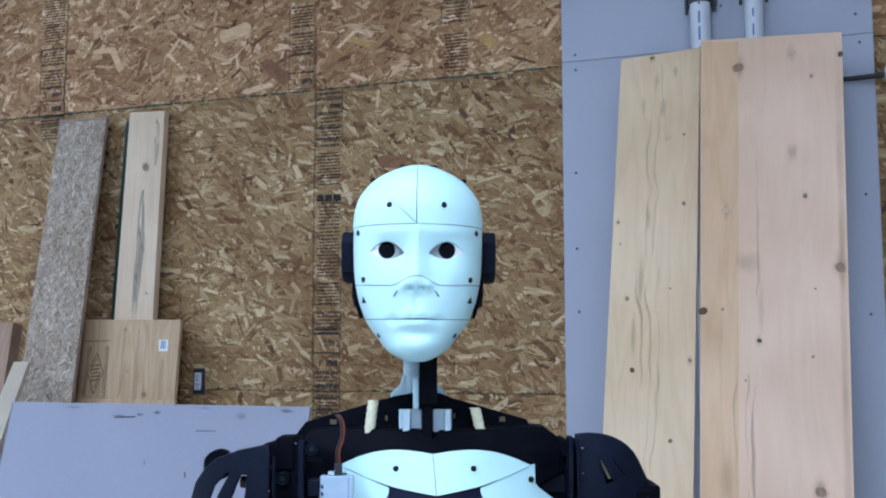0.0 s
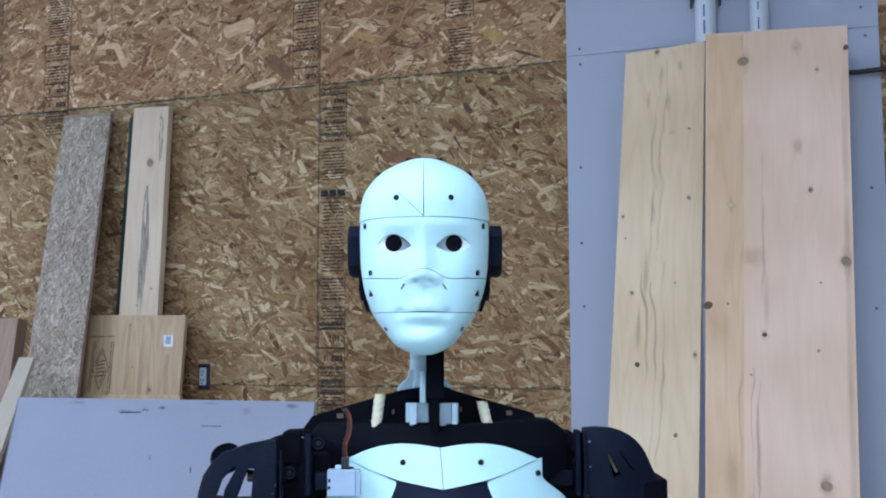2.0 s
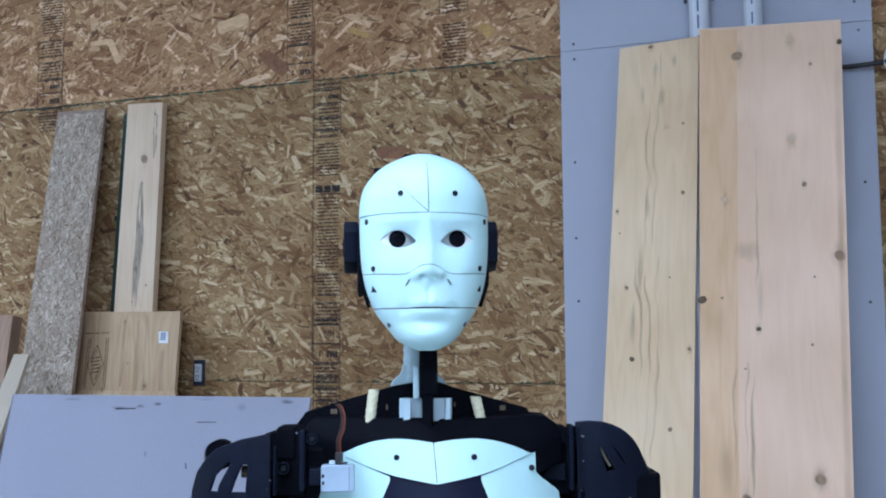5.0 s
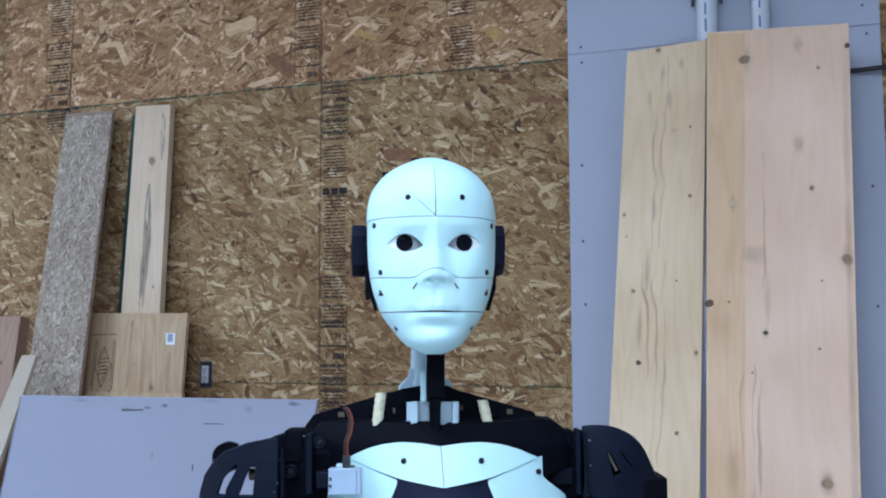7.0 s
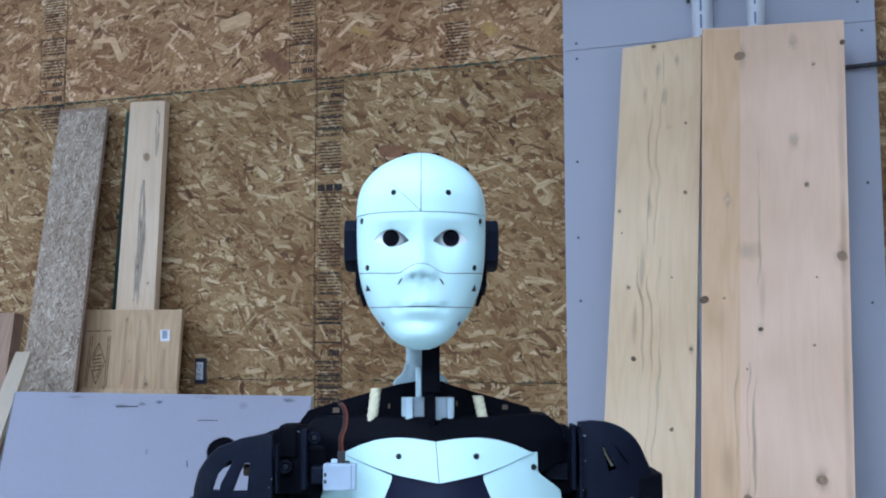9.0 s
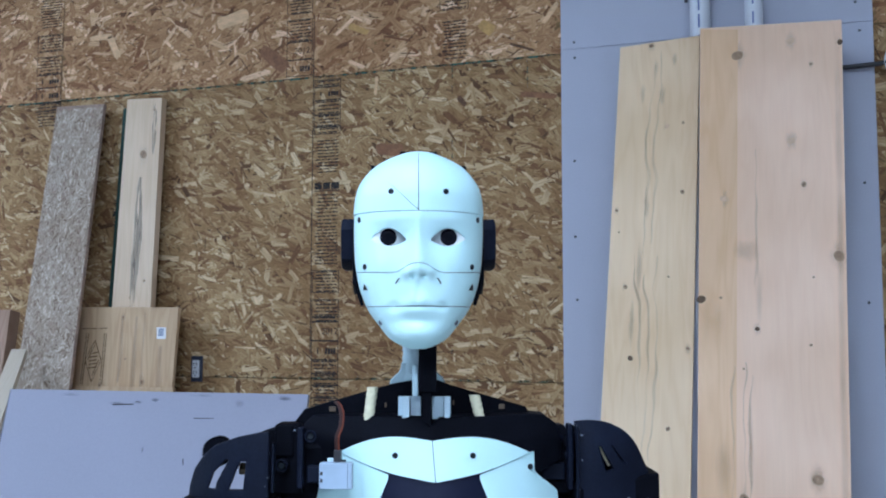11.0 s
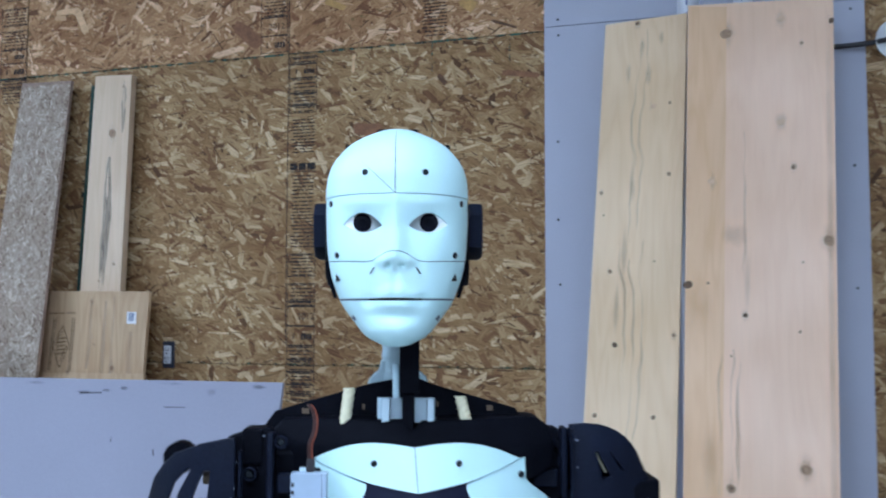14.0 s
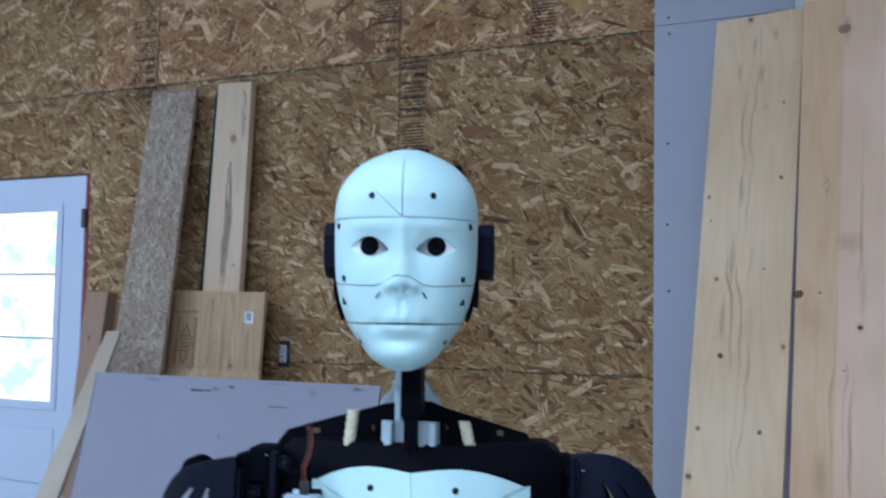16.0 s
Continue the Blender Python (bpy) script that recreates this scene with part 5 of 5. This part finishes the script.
        scuffs = ((-0.1680, -0.0528, 1.2230, 0.0016), (-0.1715, -0.0528, 1.2130, 0.0012), (-0.1420, -0.0230, 1.2740, 0.0020), (-0.1660, -0.0528, 1.2500, 0.0010))
    else:
        spots = ((0.1700, -0.0060, 1.2625, 0.0058), (0.1835, -0.0165, 1.2440, 0.0050))
        struts = ((0.1800, 0.1860, -0.030, -0.004, 1.206, 1.2820), (0.1500, 0.1780, -0.010, 0.010, 1.215, 1.2350), (0.1865, 0.1890, -0.060, -0.046, 1.200, 1.2830))
        scuffs = ((0.1925, -0.0530, 1.2715, 0.0026), (0.1930, -0.0530, 1.2430, 0.0016), (0.2480, -0.0410, 1.1985, 0.0022), (0.1900, -0.0530, 1.2100, 0.0014))
    for x, y, z, r in spots:
        ring = part("washer_ring", ring_at(x, y, z, r, 0.0012), "arm_shell", robot, "raised ring round a bolt", True)
        part("bolt_head", cyl((x, y - 0.0008, z), (x, y + 0.004, z), r * 0.55, seg=6), "screw", ring)
    for x0_, x1_, y0, y1, z0, z1 in struts:
        part("strut", box(x0_, x1_, y0, y1, z0, z1, 0.0015), "arm_shell", robot)
    for k, (x, y, z, r) in enumerate(scuffs):
        rnd = random.Random(70 + k)
        bm = bmesh.new()
        bm.faces.new([bm.verts.new((x + r * math.cos(a) * rnd.uniform(0.5, 1.0), y - 0.0006, z + 0.7 * r * math.sin(a) * rnd.uniform(0.5, 1.0))) for a in [2 * math.pi * q / 9 for q in range(9)]])
        bmesh.ops.recalc_face_normals(bm, faces=bm.faces)
        part("scuff", bm, "scuff_grey", robot, "pale worn spot")
    if s < 0:
        bm = cyl((-0.2500, 0.050, 1.2405), (-0.2500, 0.072, 1.2405), 0.0165, seg=40)
        part("gear", bm, "black_shell", robot, "black toothed gear")
        bm = bmesh.new()
        for t in range(32):
            a = 2 * math.pi * t / 32
            add_box(bm, -0.001, 0.001, 0.05, 0.072, 0.016, 0.0185)
            vs = list(bm.verts)[-8:]
            bmesh.ops.rotate(bm, verts=vs, cent=(0, 0, 0), matrix=Matrix.Rotation(a, 3, "Y"))
            bmesh.ops.translate(bm, verts=vs, vec=(-0.2500, 0, 1.2405))
        tagged(part("gear_teeth", bm, "black_shell", robot), kind="stuff")
        part("brass_nut", cyl((-0.2065, -0.02, 1.229), (-0.194, -0.02, 1.229), 0.007, seg=12), "brass", robot, "brass nut")
    else:
        part("rod", tube([(0.2165, -0.03, 1.256), (0.2275, -0.03, 1.234)], 0.0017, 8), "rope", robot, "pale rod inside the slot")


def set_back(obs, k):
    """Move parts farther from (k > 1) or nearer to (k < 1) a point in front of the chest, growing with the distance."""
    c = Vector((0.03, -1.23, 1.383))
    for ob in obs:
        ob.data.transform(Matrix.Translation(c) @ Matrix.Scale(k, 4) @ Matrix.Translation(-c))


def build_robot():
    robot = tagged(empty("robot", ROBOT), "white and black 3D-printed humanoid robot bust", "robot")
    # stand and lower body
    part("stand_base", box(-0.25, 0.3, -0.22, 0.26, 0.0, 0.03, 0.006), "black_shell", robot)
    part("stand_pole", cyl((0.022, 0.03, 0.03), (0.022, 0.03, 0.92), 0.03, seg=24), "steel", robot)
    part("torso", box(-0.11, 0.155, 0.014, 0.11, 0.90, 1.25, 0.02), "black_shell", robot, "black inner torso")
    # neck
    bm = bmesh.new()
    rings = []
    for i in range(45):
        z = 1.305 + 0.110 * i / 44
        k = max(0.0, (1.345 - z) / 0.045)
        r = 0.0116 + 0.00035 * (1 if i % 5 < 3 else -1) + 0.002 * k ** 1.5
        rings.append([bm.verts.new((-0.0070 - 0.003 * k + r * math.cos(a), 0.073 + r * math.sin(a), z)) for a in [2 * math.pi * q / 24 for q in range(24)]])
    for a, b in zip(rings, rings[1:]):
        for q in range(24):
            bm.faces.new((a[q], a[(q + 1) % 24], b[(q + 1) % 24], b[q]))
    part("neck_tube", bm, "white_neck", robot, "white ribbed neck tube", True)
    part("neck_rod", box(-0.0040, 0.0034, -0.014, 0.0, 1.3135, 1.351, 0.002), "white_neck", robot)
    part("neck_piston", box(0.0036, 0.0252, -0.022, 0.014, 1.3192, 1.42, 0.0015), "black_shell", robot, "black square neck piston")
    part("piston_rod", box(0.0068, 0.0192, -0.016, 0.008, 1.26, 1.3191, 0.001), "black_shell", robot)
    part("neck_flare", plate([(-0.0335, 1.300), (-0.0335, 1.322), (-0.032, 1.3285), (-0.0275, 1.3335), (-0.0225, 1.3375), (-0.0195, 1.3425), (-0.0180, 1.350), (0.018, 1.350), (0.0245, 1.337), (0.0310, 1.3315), (0.0340, 1.324), (0.0340, 1.300)], [], 0.064, 0.082, 0.002), "white_neck", robot)
    # trapezius plate, collar and brackets
    trap = part("trap_plate", plate([(-0.1506, 1.25), (-0.1506, 1.2783), (-0.140, 1.2924), (-0.110, 1.3015), (-0.0291, 1.3243), (-0.004, 1.3285), (0.027, 1.3285), (0.0427, 1.3222), (0.1359, 1.2959), (0.1429, 1.2839), (0.1429, 1.25)], [], 0.050, 0.058, 0.0015), "black_shell", robot, "black sloped shoulder plate")
    for x, z, w in ((-0.1057, 1.294, 0.004), (-0.039, 1.299, 0.0012), (0.1068, 1.2975, 0.0035), (0.0462, 1.302, 0.0012)):
        part("slot", box(x - w, x + w, 0.0488, 0.0498, z - 0.003, z + 0.003), "brass", trap)
    part("trap_back", box(-0.14, 0.14, 0.058, 0.10, 1.2, 1.285, 0.01), "black_shell", robot)
    col = [(-0.1520, 1.235), (-0.1500, 1.2660), (-0.1400, 1.2740), (-0.1280, 1.2855), (-0.060, 1.2878), (0.006, 1.2878), (0.0175, 1.2765), (0.029, 1.2862), (0.05, 1.2872), (0.145, 1.2890), (0.158, 1.2872), (0.172, 1.2770), (0.1780, 1.2560), (0.176, 1.235), (0.1, 1.2), (-0.06, 1.2)]
    part("collar", plate(col, [], -0.026, 0.03, 0.0015, lambda x, z: 2.2 * (x - 0.02) ** 2 + 0.45 * max(0, z - 1.262)), "black_shell", robot, "black collar bar", True)
    part("collar_end", box(-0.1690, -0.1460, -0.005, 0.04, 1.24, 1.2795, 0.003), "black_shell", robot)
    for a, b, c, d, e, f in ((-0.0214, -0.0162, -0.0160, -0.0074, -0.0072, 0.0064), (0.0196, 0.0341, 0.0343, 0.0411, 0.0413, 0.0425)):
        br = part("neck_bracket", box(c, d, -0.012, 0.0035, 1.2835, 1.3130, 0.001), "bracket", robot, "white neck bracket")
        part("web", box(a, b, 0.004, 0.009, 1.285, 1.3125, 0.001), "bracket", br)
        part("web", box(e, f, 0.004, 0.009, 1.285, 1.3125, 0.001), "bracket", br)
    # twisted rope tendons
    for p, q in (((-0.0522, 0.0, 1.3235), (-0.0575, 0.004, 1.282)), ((0.0708, 0.0, 1.3145), (0.0788, 0.004, 1.280))):
        p, q = Vector(p), Vector(q)
        bm = bmesh.new()
        rings = []
        for i in range(26):
            c = p.lerp(q, i / 25)
            ring = []
            for k in range(24):
                a = 2 * math.pi * k / 24
                r = 0.0056 * (1 + 0.22 * abs(math.sin(1.5 * (a + i * 0.42))))
                ring.append(bm.verts.new(c + Vector((r * math.cos(a), r * math.sin(a), 0))))
            rings.append(ring)
        for a, b in zip(rings, rings[1:]):
            for k in range(24):
                bm.faces.new((a[k], a[(k + 1) % 24], b[(k + 1) % 24], b[k]))
        bm.faces.new(rings[0])
        bm.faces.new(rings[-1][::-1])
        bmesh.ops.recalc_face_normals(bm, faces=bm.faces)
        part("rope_tendon", bm, "rope", robot, "cream twisted rope", True)
    # chest: two upper plates, two side plates, a black panel with bars
    top = curve_of([(0, 1.2640), (0.12, 1.2662), (0.25, 1.2678), (0.42, 1.2682), (0.62, 1.2645), (0.8, 1.2575), (1, 1.2462)])
    low = curve_of([(0, 1.2180), (0.1, 1.2200), (0.45, 1.2270), (0.7, 1.2350), (0.9, 1.2425), (1, 1.2458)])
    for s in (-1, 1):
        c = 0.0225
        x_of = lambda u, v, s=s: c + s * (0.0004 + u * 0.1145) + (1 - u) * (0.002 - 0.004 * v)
        part("chest_plate", chest_skin(x_of, lambda u: low(u) + 0.0005, top, 30, 12, -0.002), "white_shell", robot, "white upper chest plate", True)
        lo2 = lambda u: 1.06
        hi2 = curve_of([(0, 1.2262), (0.05, 1.2272), (0.4, 1.2352), (0.75, 1.2430), (0.96, 1.2475), (1, 1.2478)])
        def x_side(u, v, s=s):
            z = 1.06 + v * 0.17
            inner = 0.053 + 0.012 * min(1.0, max(0.0, (1.225 - z) / 0.03))
            outer = 0.1205 + min(1.0, max(0.0, (1.208 - z) / 0.022)) * 0.03 + max(0.0, 1.186 - z) * 0.1
            return c + s * (inner + u * (outer - inner))
        part("side_plate", chest_skin(x_side, lo2, lambda u: hi2(u) - 0.0008, 24, 34, 0.0), "white_shell", robot, "white lower chest plate", False)
        for x, z in ((0.0450, 1.2475), (0.1150, 1.2300), (0.0740, 1.1815)):
            if s < 0 and x > 0.1:
                continue
            xx = c + s * x
            y = chest_y(xx) - 0.25 * (1.27 - z)
            part("screw", cyl((xx, y + 0.002, z), (xx, y - 0.0036, z), 0.0034, seg=14), "screw", robot)
    pan = part("chest_panel", chest_skin(lambda u, v: 0.0225 + (u - 0.5) * (0.13 - 0.024 * max(0.0, (v - 0.8) / 0.2)), lambda u: 1.06, lambda u: 1.2175 + 0.0105 * abs(2 * u - 1), 24, 14, 0.0012), "panel_black", robot, "black chest panel with white bars")
    for a, b, z0, z1 in ((-0.050, -0.044, 1.172, 1.194), (-0.040, -0.024, 1.172, 1.189), (-0.020, 0.000, 1.172, 1.196), (0.004, 0.019, 1.174, 1.189), (0.022, 0.036, 1.174, 1.189), (0.039, 0.051, 1.174, 1.190)):
        xa = 0.0225 + (a + b) / 2
        y = chest_y(xa) - 0.25 * (1.27 - (z0 + z1) / 2) - 0.0012
        part("panel_bar", box(0.0225 + a, 0.0225 + b, y - 0.001, y + 0.004, z0, z1, 0.0006), "white_shell", pan, "plain white bar")
    # servo with its wire
    known = set(bpy.data.objects)
    sv = part("servo", box(-0.1095, -0.0715, -0.052, -0.037, 1.2095, 1.2395, 0.0015), "servo", robot, "pale blue servo box")
    part("servo_mount", box(-0.1050, -0.0850, -0.0369, 0.020, 1.2150, 1.2350, 0.0015), "black_shell", sv)
    part("label_line", box(-0.0772, -0.0766, -0.0524, -0.0519, 1.2105, 1.2385), "slot_grey", sv)
    for z in (1.2195, 1.2275):
        part("servo_dot", box(-0.1085, -0.1055, -0.0528, -0.0518, z - 0.002, z + 0.002), "cable", sv)
    part("servo_tab", box(-0.1010, -0.0940, -0.046, -0.040, 1.2396, 1.2440, 0.0005), "bracket", sv)
    part("connector", box(-0.0938, -0.0850, -0.047, -0.039, 1.2396, 1.2535, 0.001), "cable", robot, "black wire connector")
    for k, (dx, mt) in enumerate(((-0.0019, "wire_dark"), (0.0, "wire_dark"), (0.0019, "wire"))):
        pts = [(-0.095 + dx, -0.01, 1.3065), (-0.0895 + dx, -0.024, 1.3030), (-0.0855 + dx, -0.036, 1.2935), (-0.0860 + dx, -0.043, 1.2800), (-0.0900 + dx, -0.046, 1.2680), (-0.0895 + dx, -0.045, 1.2535)]
        fine = []
        for i in range(len(pts) - 1):
            a, b = Vector(pts[i]), Vector(pts[i + 1])
            p0, p3 = Vector(pts[max(i - 1, 0)]), Vector(pts[min(i + 2, len(pts) - 1)])
            for t in np.linspace(0, 1, 6)[:-1]:
                fine.append(0.5 * ((2 * a) + (b - p0) * t + (2 * p0 - 5 * a + 4 * b - p3) * t * t + (3 * a - p0 - 3 * b + p3) * t ** 3))
        fine.append(Vector(pts[-1]))
        part("wire", tube(fine, 0.00105, 8), mt, robot, "rust red servo wire", True)
    set_back(set(bpy.data.objects) - known, 0.972)
    for s in (-1, 1):
        known = set(bpy.data.objects)
        shoulder(robot, s)
        if s > 0:
            set_back(set(bpy.data.objects) - known, 1.04)
    return (robot, *build_head(robot))


# seconds, turn, nod, lean and lift of the head
HEAD_ROWS = [
    (0.00, 0.21, 0.65, 0.23, 0.0000),
    (0.50, 0.10, 0.94, 0.02, 0.0000),
    (1.00, 0.19, 0.52, 0.18, 0.0000),
    (1.50, -0.10, 0.66, 0.14, 0.0000),
    (2.00, 0.42, 0.34, 0.00, 0.0000),
    (2.50, 0.93, 0.67, -0.09, 0.0000),
    (2.70, 1.60, 0.70, -0.10, 0.0000),
    (2.90, 5.00, 0.60, -0.60, 0.0000),
    (3.00, 5.79, 0.57, -0.59, 0.0000),
    (3.50, 5.71, 1.18, -0.63, 0.0000),
    (4.00, 5.85, 0.44, -0.49, 0.0000),
    (6.50, 4.72, 0.35, -0.35, 0.0000),
    (7.00, 5.15, 0.31, -0.31, 0.0000),
    (7.50, 5.50, 0.82, -0.30, 0.0000),
    (7.70, 5.00, 1.00, -0.40, 0.0000),
    (7.85, 2.20, 0.90, -0.20, 0.0000),
    (8.00, 1.02, 0.57, -0.10, 0.0000),
    (8.50, 1.57, 0.46, -0.31, 0.0000),
    (9.00, 1.05, 0.51, 0.08, 0.0000),
    (11.50, 1.23, 0.73, -0.11, 0.0000),
    (12.00, 1.07, 0.42, 0.14, 0.0000),
    (12.50, 0.90, 1.01, -0.06, 0.0000),
    (13.00, 1.13, 0.48, 0.05, 0.0000),
    (13.20, 0.54, 0.91, 0.02, 0.0000),
    (13.30, 0.95, 0.83, -0.09, 0.0000),
    (13.40, 2.53, 2.19, 0.10, 0.0000),
    (13.50, 2.25, 0.07, -0.22, 0.0000),
    (13.70, 0.65, 0.12, 0.03, 0.0000),
    (14.00, -0.55, 0.08, -0.17, 0.0007),
    (14.20, 0.24, 0.32, 0.26, 0.0008),
    (14.50, 0.41, 0.50, 0.09, 0.0040),
    (14.80, 2.43, 0.50, 0.06, 0.0034),
    (15.00, 2.08, 0.50, 0.09, 0.0030),
    (15.20, 6.65, 0.50, -0.10, 0.0036),
    (15.40, 6.24, 0.50, -0.11, 0.0012),
    (15.50, 6.57, 0.50, -0.36, 0.0027),
    (15.70, 6.38, 0.50, -0.41, 0.0024),
    (16.00, 5.23, 0.50, -0.23, 0.0017),
]
# seconds, how far the jaw drops, in degrees
JAW_ROWS = [(0, 0), (2.6, 0), (3.0, 0.5), (3.2, 2.0), (3.5, 0.3), (3.8, 0), (4.0, 2.0), (4.2, 0.2), (4.7, 1.8), (5.1, 0.2), (5.6, 1.8), (6.0, 0.6), (6.3, 2.0), (6.5, 2.2), (6.8, 0.1), (7.0, 0.6), (7.5, 0.6), (7.8, 0), (9.2, 0), (11.3, 0),
            (11.5, 2.0), (11.8, 0.2), (12.0, 1.8), (12.2, 0.6), (12.5, 0.5), (12.7, 0.3), (13.0, 1.6), (13.3, 2.0), (13.5, 0.4), (13.8, 2.0), (14.0, 1.4), (14.3, 1.8), (14.5, 2.2), (14.8, 1.4), (15.0, 1.7), (15.3, 1.7), (15.5, 0.5), (15.8, 1.2), (16.0, 0.7)]


setting()
stamps()
boards()
pipes()
fittings()
door()
added_ceiling_lamps()
robot, head, jaw = build_robot()


def motions():
    neck = Matrix.Translation((0, 0.045, 0))
    walk(head, [(t, Matrix.Translation(HEAD_AT) @ Matrix.Translation((0, 0, lift)) @ neck @ pose(0, 0, 0, 0, 0, turn) @ pose(0, 0, 0, nod, 0, 0) @ pose(0, 0, 0, 0, lean, 0) @ neck.inverted()) for t, turn, nod, lean, lift in HEAD_ROWS])
    hinge = Matrix.Translation((0, -0.005, -0.005))
    walk(jaw, [(t, hinge @ pose(0, 0, 0, 0.58 * drop, 0, 0) @ hinge.inverted()) for t, drop in JAW_ROWS])


motions()
